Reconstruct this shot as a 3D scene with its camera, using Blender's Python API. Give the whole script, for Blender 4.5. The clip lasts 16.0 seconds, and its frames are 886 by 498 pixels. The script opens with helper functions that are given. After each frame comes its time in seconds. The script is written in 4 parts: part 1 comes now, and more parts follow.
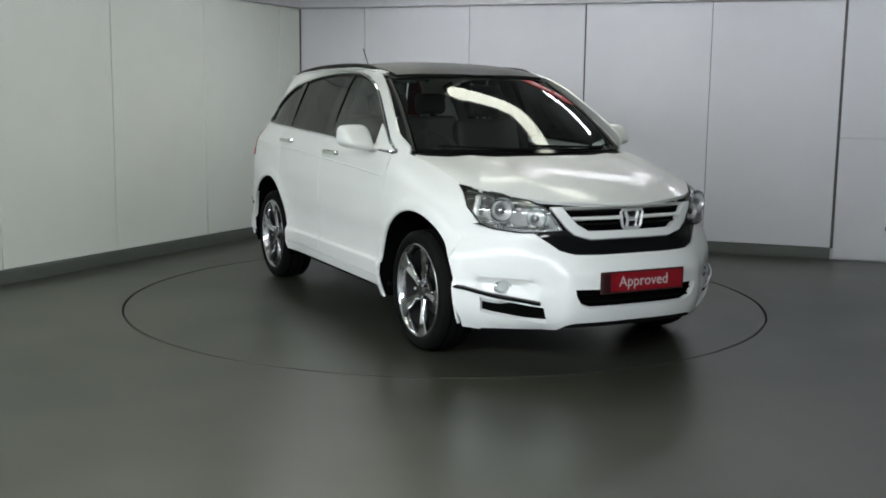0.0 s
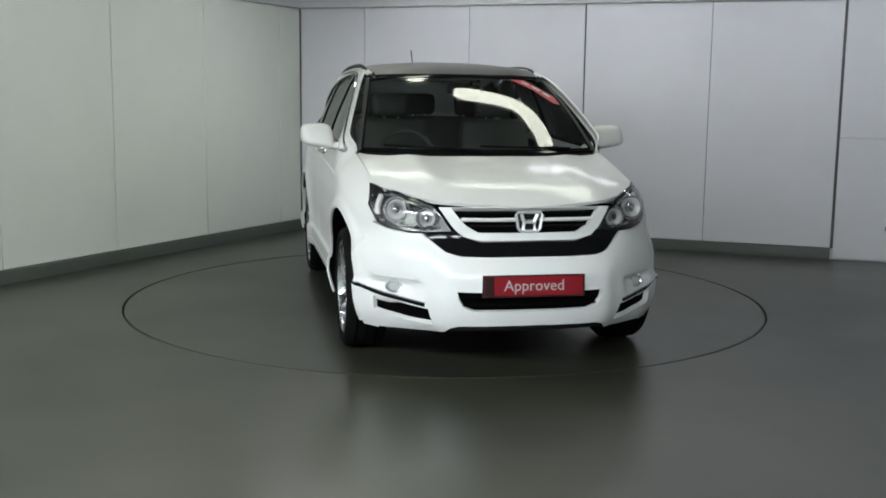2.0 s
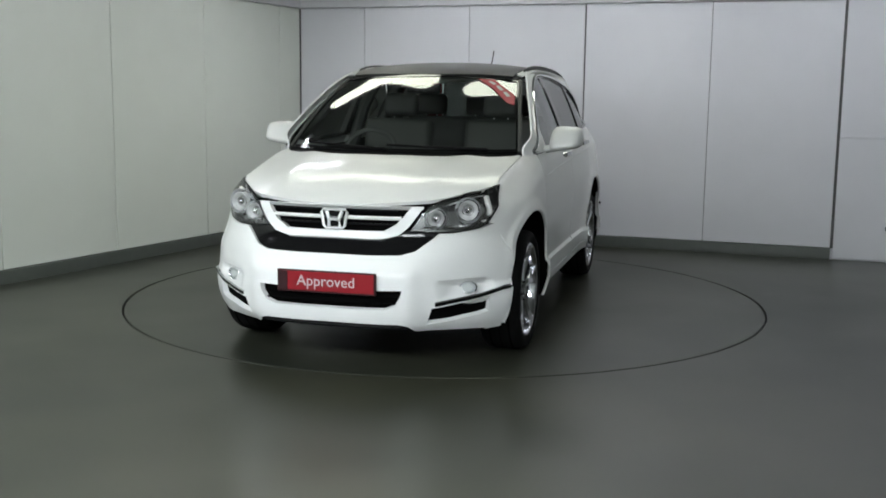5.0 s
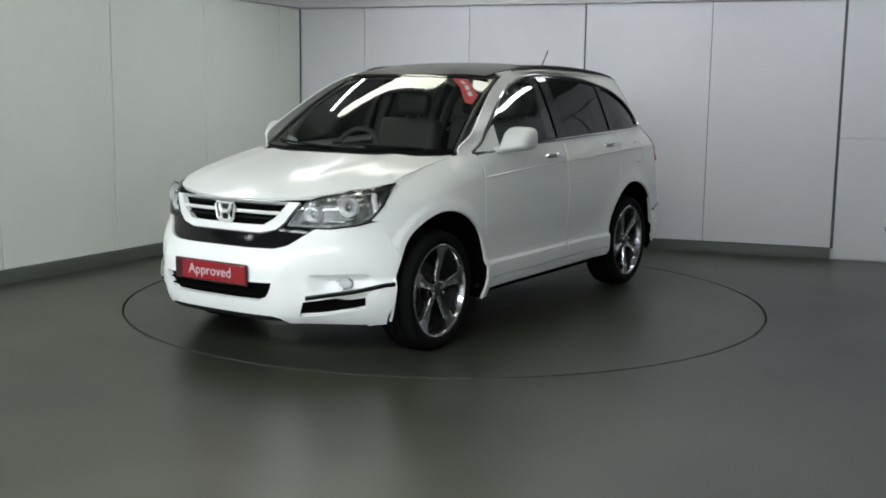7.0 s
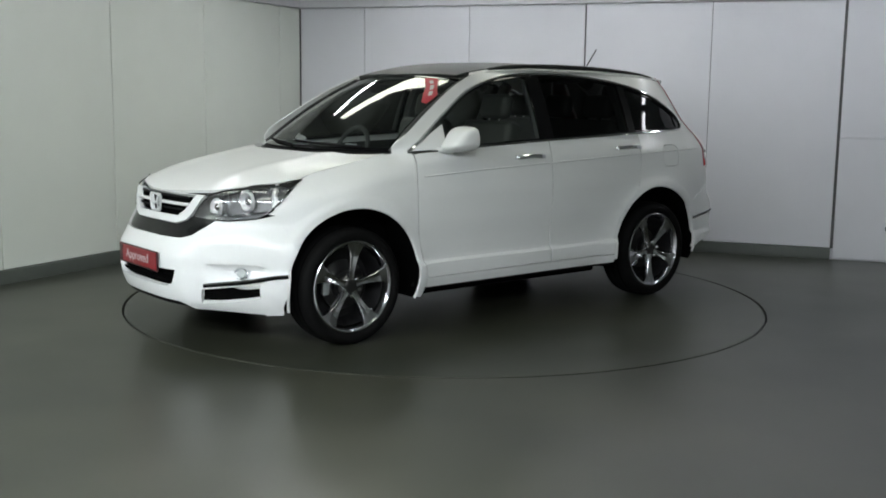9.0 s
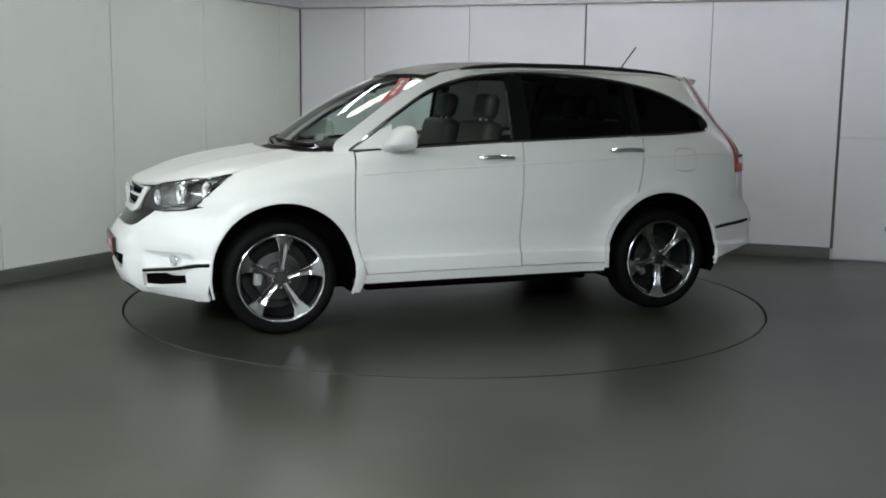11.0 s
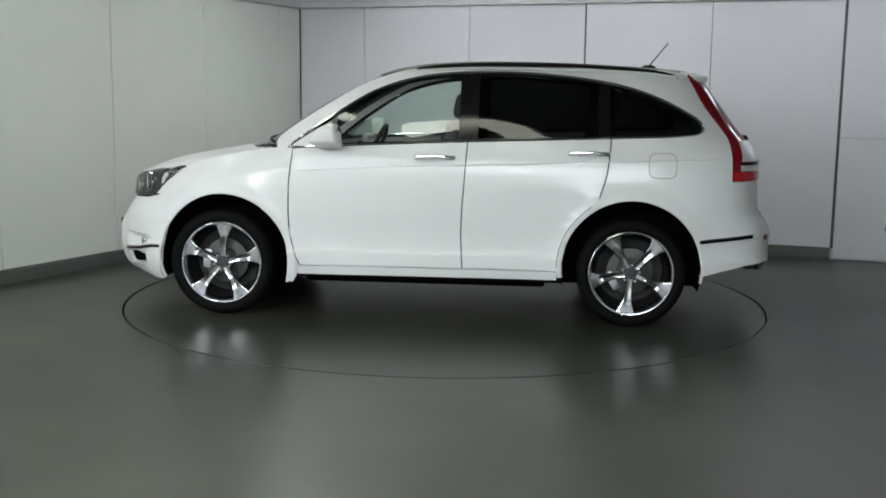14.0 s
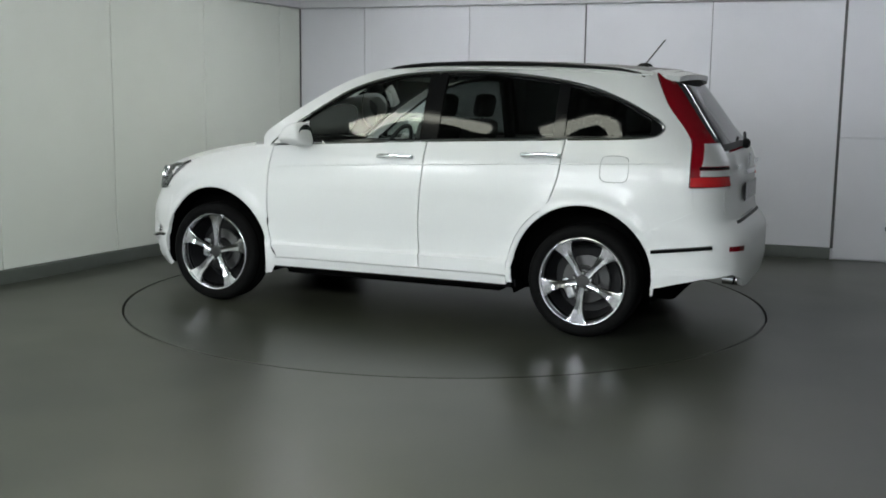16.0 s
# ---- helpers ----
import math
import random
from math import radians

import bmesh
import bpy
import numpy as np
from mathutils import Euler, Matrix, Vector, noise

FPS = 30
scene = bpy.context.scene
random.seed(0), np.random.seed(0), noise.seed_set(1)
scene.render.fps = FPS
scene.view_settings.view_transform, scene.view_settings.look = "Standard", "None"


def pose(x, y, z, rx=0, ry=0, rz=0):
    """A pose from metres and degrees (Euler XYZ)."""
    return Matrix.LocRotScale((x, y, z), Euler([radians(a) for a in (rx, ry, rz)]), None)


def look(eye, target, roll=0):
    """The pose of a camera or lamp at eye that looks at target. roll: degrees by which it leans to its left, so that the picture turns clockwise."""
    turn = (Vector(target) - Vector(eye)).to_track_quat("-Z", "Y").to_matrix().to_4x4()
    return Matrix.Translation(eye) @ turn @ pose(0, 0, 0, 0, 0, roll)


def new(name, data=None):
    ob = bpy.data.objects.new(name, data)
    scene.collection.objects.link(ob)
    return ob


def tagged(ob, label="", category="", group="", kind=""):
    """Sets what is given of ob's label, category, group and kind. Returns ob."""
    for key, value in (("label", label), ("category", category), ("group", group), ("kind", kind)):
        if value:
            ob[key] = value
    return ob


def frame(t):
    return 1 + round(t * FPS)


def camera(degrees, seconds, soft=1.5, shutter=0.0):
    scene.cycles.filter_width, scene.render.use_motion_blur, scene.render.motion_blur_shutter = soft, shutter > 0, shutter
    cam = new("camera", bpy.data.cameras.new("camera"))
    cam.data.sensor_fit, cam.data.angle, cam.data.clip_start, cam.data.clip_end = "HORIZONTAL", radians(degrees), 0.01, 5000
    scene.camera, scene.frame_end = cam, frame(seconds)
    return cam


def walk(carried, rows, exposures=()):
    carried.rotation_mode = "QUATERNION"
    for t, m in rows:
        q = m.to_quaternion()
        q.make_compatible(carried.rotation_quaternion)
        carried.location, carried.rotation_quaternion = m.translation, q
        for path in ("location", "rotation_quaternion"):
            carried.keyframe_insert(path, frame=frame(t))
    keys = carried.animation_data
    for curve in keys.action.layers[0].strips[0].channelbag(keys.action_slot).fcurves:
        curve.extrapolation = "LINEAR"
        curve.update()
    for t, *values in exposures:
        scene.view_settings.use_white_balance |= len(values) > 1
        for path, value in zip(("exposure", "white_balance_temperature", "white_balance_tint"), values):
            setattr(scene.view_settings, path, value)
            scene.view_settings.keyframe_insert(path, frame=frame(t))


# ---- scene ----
# ---------------------------------------------------------------- camera
from mathutils.geometry import delaunay_2d_cdt

EYE = Vector((0.0, -7.407, 1.432))
PITCH, YAW, ROLL = radians(8.38), radians(-0.118), 0.685
AIM = EYE + Vector((math.sin(YAW) * math.cos(PITCH), math.cos(YAW) * math.cos(PITCH), -math.sin(PITCH)))
cam = camera(45.95, 16.0, soft=1.8)
walk(cam, [(0.0, look(EYE, AIM, ROLL)), (16.0, look(EYE, AIM, ROLL))])

# ---------------------------------------------------------------- world and exposure
world = bpy.data.worlds.new("world")
scene.world = world
world.use_nodes = True
world.node_tree.nodes["Background"].inputs["Color"].default_value = (0.30, 0.33, 0.34, 1)
world.node_tree.nodes["Background"].inputs["Strength"].default_value = 0.02
scene.view_settings.exposure = 0.0
STRIP_GLOW = 7.3         # strength of the luminous ceiling strips
WASH_GLOW = 19.5         # strength of the unseen fill lights added to wash the back and left walls
FRONT_GLOW = 29.0        # strength of the long unseen panel lights added over the camera's end of the studio


# ---------------------------------------------------------------- materials
def material(name, colour, rough=0.5, metal=0.0, coat=0.0, coat_rough=0.05, grain=0.0, scale=20.0, tint=0.0,
             bump=0.0, stain=0.0, stain_scale=1.2, spec=0.5, rough_var=0.0, coords="Object"):
    """A Principled surface with fine grain and large soft stains."""
    m = bpy.data.materials.new(name)
    m.use_nodes = True
    nt = m.node_tree
    b = nt.nodes["Principled BSDF"]
    b.inputs["Roughness"].default_value = rough
    b.inputs["Metallic"].default_value = metal
    b.inputs["Coat Weight"].default_value = coat
    b.inputs["Coat Roughness"].default_value = coat_rough
    b.inputs["Specular IOR Level"].default_value = spec
    b.inputs["Base Color"].default_value = (*colour, 1)
    if grain or stain or bump or rough_var:
        tc = nt.nodes.new("ShaderNodeTexCoord")
        fine = nt.nodes.new("ShaderNodeTexNoise")
        fine.inputs["Scale"].default_value = scale
        fine.inputs["Detail"].default_value = 5
        big = nt.nodes.new("ShaderNodeTexNoise")
        big.inputs["Scale"].default_value = stain_scale
        big.inputs["Detail"].default_value = 3
        for n in (fine, big):
            nt.links.new(tc.outputs[coords], n.inputs["Vector"])
        mix = nt.nodes.new("ShaderNodeMix")
        mix.data_type = "RGBA"
        dark = [max(0, v * (1 - grain)) for v in colour]
        light = [min(1, v * (1 + grain)) for v in colour]
        mix.inputs["A"].default_value = (*dark, 1)
        mix.inputs["B"].default_value = (*light, 1)
        nt.links.new(fine.outputs["Fac"], mix.inputs["Factor"])
        mix2 = nt.nodes.new("ShaderNodeMix")
        mix2.data_type = "RGBA"
        mix2.blend_type = "MULTIPLY"
        ramp = nt.nodes.new("ShaderNodeMapRange")
        ramp.interpolation_type = "SMOOTHSTEP"
        ramp.inputs["From Min"].default_value, ramp.inputs["From Max"].default_value = 0.2, 0.8
        ramp.inputs["To Min"].default_value, ramp.inputs["To Max"].default_value = 0.0, stain
        nt.links.new(big.outputs["Fac"], ramp.inputs["Value"])
        nt.links.new(ramp.outputs["Result"], mix2.inputs["Factor"])
        nt.links.new(mix.outputs["Result"], mix2.inputs["A"])
        mix2.inputs["B"].default_value = (0.45 + tint, 0.45, 0.45 - tint, 1)
        nt.links.new(mix2.outputs["Result"], b.inputs["Base Color"])
        if rough_var:
            rr = nt.nodes.new("ShaderNodeMapRange")
            rr.interpolation_type = "SMOOTHSTEP"
            rr.inputs["From Min"].default_value, rr.inputs["From Max"].default_value = 0.15, 0.85
            rr.inputs["To Min"].default_value = max(0.02, rough - rough_var)
            rr.inputs["To Max"].default_value = rough + rough_var
            nt.links.new(big.outputs["Fac"], rr.inputs["Value"])
            nt.links.new(rr.outputs["Result"], b.inputs["Roughness"])
        if bump:
            bp = nt.nodes.new("ShaderNodeBump")
            bp.inputs["Strength"].default_value = bump
            bp.inputs["Distance"].default_value = 0.002
            nt.links.new(fine.outputs["Fac"], bp.inputs["Height"])
            nt.links.new(bp.outputs["Normal"], b.inputs["Normal"])
    return m


def glow(name, colour, strength):
    m = bpy.data.materials.new(name)
    m.use_nodes = True
    b = m.node_tree.nodes["Principled BSDF"]
    b.inputs["Base Color"].default_value = (0.8, 0.8, 0.8, 1)
    b.inputs["Emission Color"].default_value = (*colour, 1)
    b.inputs["Emission Strength"].default_value = strength
    return m


def glass(name, tint, clear, ior=1.62):
    """Thin pane: tinted see-through with a mirror gloss that grows at grazing angles."""
    m = bpy.data.materials.new(name)
    m.use_nodes = True
    nt = m.node_tree
    nt.nodes.remove(nt.nodes["Principled BSDF"])
    out = nt.nodes["Material Output"]
    tr = nt.nodes.new("ShaderNodeBsdfTransparent")
    tr.inputs["Color"].default_value = (*[clear * v for v in tint], 1)
    gl = nt.nodes.new("ShaderNodeBsdfGlossy")
    gl.inputs["Roughness"].default_value = 0.015
    fr = nt.nodes.new("ShaderNodeFresnel")
    fr.inputs["IOR"].default_value = ior
    mix = nt.nodes.new("ShaderNodeMixShader")
    nt.links.new(fr.outputs["Fac"], mix.inputs["Fac"])
    nt.links.new(tr.outputs["BSDF"], mix.inputs[1])
    nt.links.new(gl.outputs["BSDF"], mix.inputs[2])
    nt.links.new(mix.outputs["Shader"], out.inputs["Surface"])
    return m


M_PAINT = material("white_car_paint", (0.79, 0.80, 0.79), 0.45, coat=0.5, coat_rough=0.13, spec=0.35, grain=0.015, scale=60, stain=0.05, stain_scale=2.0)
M_BLACK = material("black_plastic", (0.004, 0.004, 0.0045), 0.55, spec=0.15, grain=0.3, scale=180, bump=0.15)
M_GLOSSBLACK = material("gloss_black", (0.006, 0.006, 0.0065), 0.10, spec=0.35, grain=0.1, scale=40)
M_UNDER = material("underbody_black", (0.0025, 0.0025, 0.0025), 0.95, spec=0.02, grain=0.4, scale=30, bump=0.3)
M_ROOF = material("dark_roof", (0.017, 0.018, 0.018), 0.45, spec=0.3, grain=0.1, scale=50)
M_RING = material("lamp_ring", (0.88, 0.89, 0.89), 0.34, 0.60, grain=0.04, scale=60)
M_CHROME = material("chrome", (0.78, 0.79, 0.80), 0.10, 1.0, grain=0.04, scale=80, rough_var=0.03)
M_SATIN = material("satin_silver", (0.62, 0.63, 0.64), 0.28, 1.0, grain=0.05, scale=90)
M_ALLOY = material("polished_alloy", (0.60, 0.60, 0.62), 0.19, 1.0, grain=0.08, scale=70, rough_var=0.06, stain=0.15, stain_scale=9)
M_ALLOYDARK = material("dark_alloy", (0.015, 0.015, 0.016), 0.5, 0.3, grain=0.2, scale=70)
M_DISC = material("brake_disc_steel", (0.11, 0.11, 0.11), 0.40, 1.0, grain=0.1, scale=60)
M_TYRE = material("tyre_rubber", (0.0045, 0.0045, 0.0045), 0.75, spec=0.10, grain=0.3, scale=90, bump=0.25, stain=0.2, stain_scale=6)
M_CLEAR = glass("clear_glass", (0.88, 0.97, 0.92), 0.90, 1.70)
M_PRIVACY = glass("privacy_glass", (0.80, 0.90, 0.86), 0.085, 1.42)
M_LAMPCOVER = glass("lamp_cover", (1, 1, 1), 0.96)
M_REFLECTOR = material("lamp_reflector", (0.55, 0.55, 0.55), 0.18, 1.0, grain=0.1, scale=30)
M_LAMPDARK = material("lamp_housing", (0.40, 0.405, 0.405), 0.20, 0.85, grain=0.2, scale=30)
M_RED = material("red_lens", (0.22, 0.004, 0.010), 0.12, coat=0.8, grain=0.15, scale=120)
M_REDBRIGHT = material("bright_red_lens", (0.52, 0.012, 0.016), 0.12, coat=0.8, grain=0.15, scale=120)
M_CLEARLENS = material("frosted_lens", (0.46, 0.49, 0.48), 0.15, coat=0.6, grain=0.1, scale=120)
M_PLATE = material("red_plate", (0.24, 0.005, 0.012), 0.30, coat=0.3, grain=0.05, scale=30)
M_PLATEDARK = material("dark_plate_edge_and_shade", (0.03, 0.006, 0.008), 0.35, grain=0.1, scale=30)
M_WHITE = material("white_print", (0.52, 0.46, 0.47), 0.5, grain=0.02, scale=30)
M_STICKER = material("red_sticker", (0.42, 0.012, 0.03), 0.5, grain=0.05, scale=30)
M_SEAT = material("seat_leather", (0.038, 0.040, 0.037), 0.55, grain=0.2, scale=120, bump=0.2)
M_TRIM = material("cabin_trim", (0.042, 0.044, 0.043), 0.6, grain=0.2, scale=120, bump=0.15)
M_LINER = material("headliner_cloth", (0.28, 0.28, 0.26), 0.9, grain=0.08, scale=200, bump=0.2)
M_FLOOR = material("painted_concrete", (0.0405, 0.0415, 0.0285), 0.33, grain=0.22, scale=1.7, stain=0.75, stain_scale=0.6, tint=-0.09, rough_var=0.04, spec=0.45)
M_DISCTOP = material("turntable_paint", (0.0405, 0.0415, 0.0285), 0.33, grain=0.22, scale=1.7, stain=0.75, stain_scale=0.6, tint=-0.09, rough_var=0.04, spec=0.45)
M_GAP = material("gap_shadow", (0.012, 0.012, 0.012), 0.9, grain=0.2, scale=30)
# white walls; the mixed light's green and blue are put into their colours
M_WALL_L = material("white_wall_green_light_tint", (0.66, 0.69, 0.63), 0.45, grain=0.03, scale=4, stain=0.14, stain_scale=0.7, bump=0.03)
M_WALL_B = material("white_wall_blue_light_tint", (0.70, 0.705, 0.74), 0.40, grain=0.03, scale=4, stain=0.14, stain_scale=0.7, bump=0.03)
M_JOINT = material("joint_grey", (0.10, 0.10, 0.10), 0.8, grain=0.1, scale=40)
M_PLINTH = material("grey_plinth", (0.075, 0.085, 0.075), 0.45, grain=0.12, scale=18, bump=0.1, stain=0.2)
M_RAIL = material("painted_rail", (0.60, 0.60, 0.62), 0.45, grain=0.03, scale=20)
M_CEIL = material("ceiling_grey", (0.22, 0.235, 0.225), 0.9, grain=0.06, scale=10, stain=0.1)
M_STRIP = glow("luminous_strip", (0.97, 1.0, 0.85), STRIP_GLOW)
M_WASH = glow("added_wash_glow", (0.95, 0.98, 1.04), WASH_GLOW)
M_PANEL = glow("added_panel_glow", (0.93, 0.99, 1.03), FRONT_GLOW)


# ---------------------------------------------------------------- mesh helpers
def link(name, bm, mat, parent=None, label="", smooth=35.0):
    """One mesh object out of a bmesh."""
    me = bpy.data.meshes.new(name)
    bm.to_mesh(me)
    bm.free()
    mats = mat if isinstance(mat, (list, tuple)) else [mat]
    for m in mats:
        me.materials.append(m)
    if smooth:
        me.shade_smooth()
        me.set_sharp_from_angle(angle=radians(smooth))
    ob = new(name, me)
    if parent is not None:
        ob.parent = parent
    if label:
        tagged(ob, label)
    return ob


part = link


def empty(name):
    return new(name)


def hermite(xs, ys):
    """Monotone smooth curve through the given knots."""
    n = len(xs)
    d = [(ys[i + 1] - ys[i]) / (xs[i + 1] - xs[i]) for i in range(n - 1)]
    m = [d[0]] + [0 if d[i - 1] * d[i] <= 0 else 2 * d[i - 1] * d[i] / (d[i - 1] + d[i]) for i in range(1, n - 1)] + [d[-1]]

    def f(x):
        if x <= xs[0]:
            return ys[0]
        if x >= xs[-1]:
            return ys[-1]
        i = 0
        while x > xs[i + 1]:
            i += 1
        h = xs[i + 1] - xs[i]
        t = (x - xs[i]) / h
        return (ys[i] * (1 + 2 * t) * (1 - t) ** 2 + m[i] * h * t * (1 - t) ** 2
                + ys[i + 1] * t * t * (3 - 2 * t) + m[i + 1] * h * t * t * (t - 1))
    return f


def knots(*pairs):
    return hermite([p[0] for p in pairs], [p[1] for p in pairs])


def curve_through(pts, n=6):
    """Catmull-Rom points through an open chain."""
    p = [Vector(q) for q in pts]
    p = [2 * p[0] - p[1]] + p + [2 * p[-1] - p[-2]]
    out = []
    for i in range(1, len(p) - 2):
        for k in range(n):
            t = k / n
            out.append(0.5 * (2 * p[i] + (p[i + 1] - p[i - 1]) * t + (2 * p[i - 1] - 5 * p[i] + 4 * p[i + 1] - p[i + 2]) * t * t
                              + (3 * p[i] - p[i - 1] - 3 * p[i + 1] + p[i + 2]) * t ** 3))
    out.append(p[-2])
    return [tuple(v) for v in out]


def arc(cx, cz, r, a0, a1, n=24):
    return [(cx + r * math.cos(radians(a0 + (a1 - a0) * i / n)), cz + r * math.sin(radians(a0 + (a1 - a0) * i / n))) for i in range(n + 1)]


def dense(poly, step):
    out = []
    for i, a in enumerate(poly):
        b = poly[(i + 1) % len(poly)]
        k = max(1, int(math.hypot(b[0] - a[0], b[1] - a[1]) / step + 0.5))
        out += [(a[0] + (b[0] - a[0]) * j / k, a[1] + (b[1] - a[1]) * j / k) for j in range(k)]
    return out


def inside(px, pz, poly):
    """Which of the points lie in the polygon."""
    q = np.array(poly)
    r = np.roll(q, -1, 0)
    hit = np.zeros(len(px), bool)
    for (ax, az), (bx, bz) in zip(q, r):
        if az == bz:
            continue
        c = (az > pz) != (bz > pz)
        hit ^= c & (px < (bx - ax) * (pz - az) / (bz - az) + ax)
    return hit


def outward(p):
    return p - Vector((p.x * 0.55, 0, 0.75 if p.z < 1.3 else 0.9))


def patch(poly, fn, step=(0.04, 0.04), holes=(), thick=0.012, raise_by=0.0, back=False):
    """A curved sheet: the polygon in the plan (u, v), meshed finely and carried to the surface fn(u, v), with turned-in edges."""
    su, sv = step
    sc = [[(u / su, v / sv) for u, v in q] for q in [poly, *holes]]
    loops = [dense(q, 0.75) for q in sc]
    verts, edges = [], []
    for lp in loops:
        k = len(verts)
        verts += lp
        edges += [(k + i, k + (i + 1) % len(lp)) for i in range(len(lp))]
    arr = np.array(loops[0])
    g = np.array([(i, j) for i in np.arange(math.floor(arr[:, 0].min()), arr[:, 0].max() + 1)
                  for j in np.arange(math.floor(arr[:, 1].min()), arr[:, 1].max() + 1)], float)
    ok = inside(g[:, 0], g[:, 1], loops[0])
    for lp in loops[1:]:
        ok &= ~inside(g[:, 0], g[:, 1], lp)
    g = g[ok]
    if len(g):
        rim = np.array(verts)
        far = np.array([np.min(np.abs(rim - q).max(1)) > 0.42 for q in g])
        verts += [tuple(q) for q in g[far]]
    vv, _, ff, *_ = delaunay_2d_cdt([Vector(v) for v in verts], edges, [], 0, 1e-5)
    cen = np.array([[sum(vv[i].x for i in f) / len(f), sum(vv[i].y for i in f) / len(f)] for f in ff])
    keep = inside(cen[:, 0], cen[:, 1], loops[0])
    for lp in loops[1:]:
        keep &= ~inside(cen[:, 0], cen[:, 1], lp)
    bm = bmesh.new()
    made, norm = {}, {}
    e = 1e-3

    def at(i):
        if i not in made:
            u, v = vv[i].x * su, vv[i].y * sv
            p = Vector(fn(u, v))
            n = (Vector(fn(u + e, v)) - Vector(fn(u - e, v))).cross(Vector(fn(u, v + e)) - Vector(fn(u, v - e)))
            n = n.normalized() if n.length > 1e-12 else Vector((0, 0, 1))
            if n.dot(outward(p)) < 0:
                n.negate()
            w = bm.verts.new(p + n * raise_by)
            made[i], norm[w] = w, n
        return made[i]
    for f, k in zip(ff, keep):
        if not k:
            continue
        vs = [at(i) for i in f]
        nn = (vs[1].co - vs[0].co).cross(vs[2].co - vs[0].co)
        if nn.length < 1e-12:
            continue
        if nn.dot(norm[vs[0]] + norm[vs[1]] + norm[vs[2]]) < 0:
            vs.reverse()
        try:
            bm.faces.new(vs)
        except ValueError:
            pass
    if thick:
        low = {}
        faces = list(bm.faces)
        rim = [ed for ed in bm.edges if len(ed.link_faces) == 1]
        for ed in rim:
            lp = ed.link_loops[0]
            a, b = lp.vert, lp.link_loop_next.vert
            for v in (a, b):
                if v not in low:
                    low[v] = bm.verts.new(v.co - norm[v] * thick)
            bm.faces.new((b, a, low[a], low[b]))
        if back:
            for f in faces:
                vs = []
                for v in f.verts:
                    if v not in low:
                        low[v] = bm.verts.new(v.co - norm[v] * thick)
                    vs.append(low[v])
                bm.faces.new(list(reversed(vs)))
    return bm


def tube(pts, r, sides=8, closed=False, flat=1.0):
    """A rod along the chain of points; flat squashes it across."""
    bm = bmesh.new()
    P = [Vector(p) for p in pts]
    n = len(P)
    rings = []
    for i, p in enumerate(P):
        a = P[(i - 1) % n] if closed or i else P[0]
        b = P[(i + 1) % n] if closed or i < n - 1 else P[-1]
        t = (b - a).normalized()
        side = t.cross(Vector((0, 0, 1)))
        side = side.normalized() if side.length > 1e-4 else Vector((0, 1, 0))
        up = side.cross(t)
        rings.append([bm.verts.new(p + side * (math.cos(2 * math.pi * k / sides) * r * flat) + up * (math.sin(2 * math.pi * k / sides) * r)) for k in range(sides)])
    m = n if closed else n - 1
    for i in range(m):
        A, B = rings[i], rings[(i + 1) % n]
        for k in range(sides):
            bm.faces.new((A[k], A[(k + 1) % sides], B[(k + 1) % sides], B[k]))
    if not closed:
        bm.faces.new(rings[0])
        bm.faces.new(list(reversed(rings[-1])))
    bmesh.ops.recalc_face_normals(bm, faces=bm.faces)
    return bm


def lathe(profile, seg=48, axis="y", closed=False, caps=False):
    """Turn (radius, along) pairs round an axis."""
    bm = bmesh.new()
    rings = []
    for r, h in profile:
        ring = []
        for k in range(seg):
            a = 2 * math.pi * k / seg
            c, s = r * math.cos(a), r * math.sin(a)
            ring.append(bm.verts.new((c, h, s) if axis == "y" else ((h, c, s) if axis == "x" else (c, s, h))))
        rings.append(ring)
    pairs = list(zip(rings, rings[1:])) + ([(rings[-1], rings[0])] if closed else [])
    for A, B in pairs:
        for k in range(seg):
            bm.faces.new((A[k], A[(k + 1) % seg], B[(k + 1) % seg], B[k]))
    if caps:
        for ring, r in ((rings[0], profile[0][0]), (rings[-1], profile[-1][0])):
            if r > 1e-5:
                bm.faces.new(ring)
    bmesh.ops.remove_doubles(bm, verts=bm.verts, dist=1e-6)
    bmesh.ops.recalc_face_normals(bm, faces=bm.faces)
    return bm


def box(cx, cy, cz, sx, sy, sz, bevel=0.0, seg=2, turn=None):
    bm = bmesh.new()
    bmesh.ops.create_cube(bm, size=1.0)
    bmesh.ops.scale(bm, vec=(sx, sy, sz), verts=bm.verts)
    if bevel:
        bmesh.ops.bevel(bm, geom=list(bm.edges), offset=bevel, segments=seg, affect="EDGES", profile=0.5)
    if turn is not None:
        bmesh.ops.transform(bm, matrix=turn, verts=bm.verts)
    bmesh.ops.translate(bm, vec=(cx, cy, cz), verts=bm.verts)
    return bm


def slab(outline, z0, z1, bevel=0.0):
    """An upright prism over a plan outline."""
    bm = bmesh.new()
    lo = [bm.verts.new((x, y, z0)) for x, y in outline]
    f = bm.faces.new(lo)
    ex = bmesh.ops.extrude_face_region(bm, geom=[f])
    vs = [v for v in ex["geom"] if isinstance(v, bmesh.types.BMVert)]
    bmesh.ops.translate(bm, vec=(0, 0, z1 - z0), verts=vs)
    bmesh.ops.recalc_face_normals(bm, faces=bm.faces)
    return bm


def merge(*bms):
    """Joins bmeshes into one."""
    out = bmesh.new()
    for b in bms:
        me = bpy.data.meshes.new("scrap")
        b.to_mesh(me)
        b.free()
        out.from_mesh(me)
        bpy.data.meshes.remove(me)
    return out


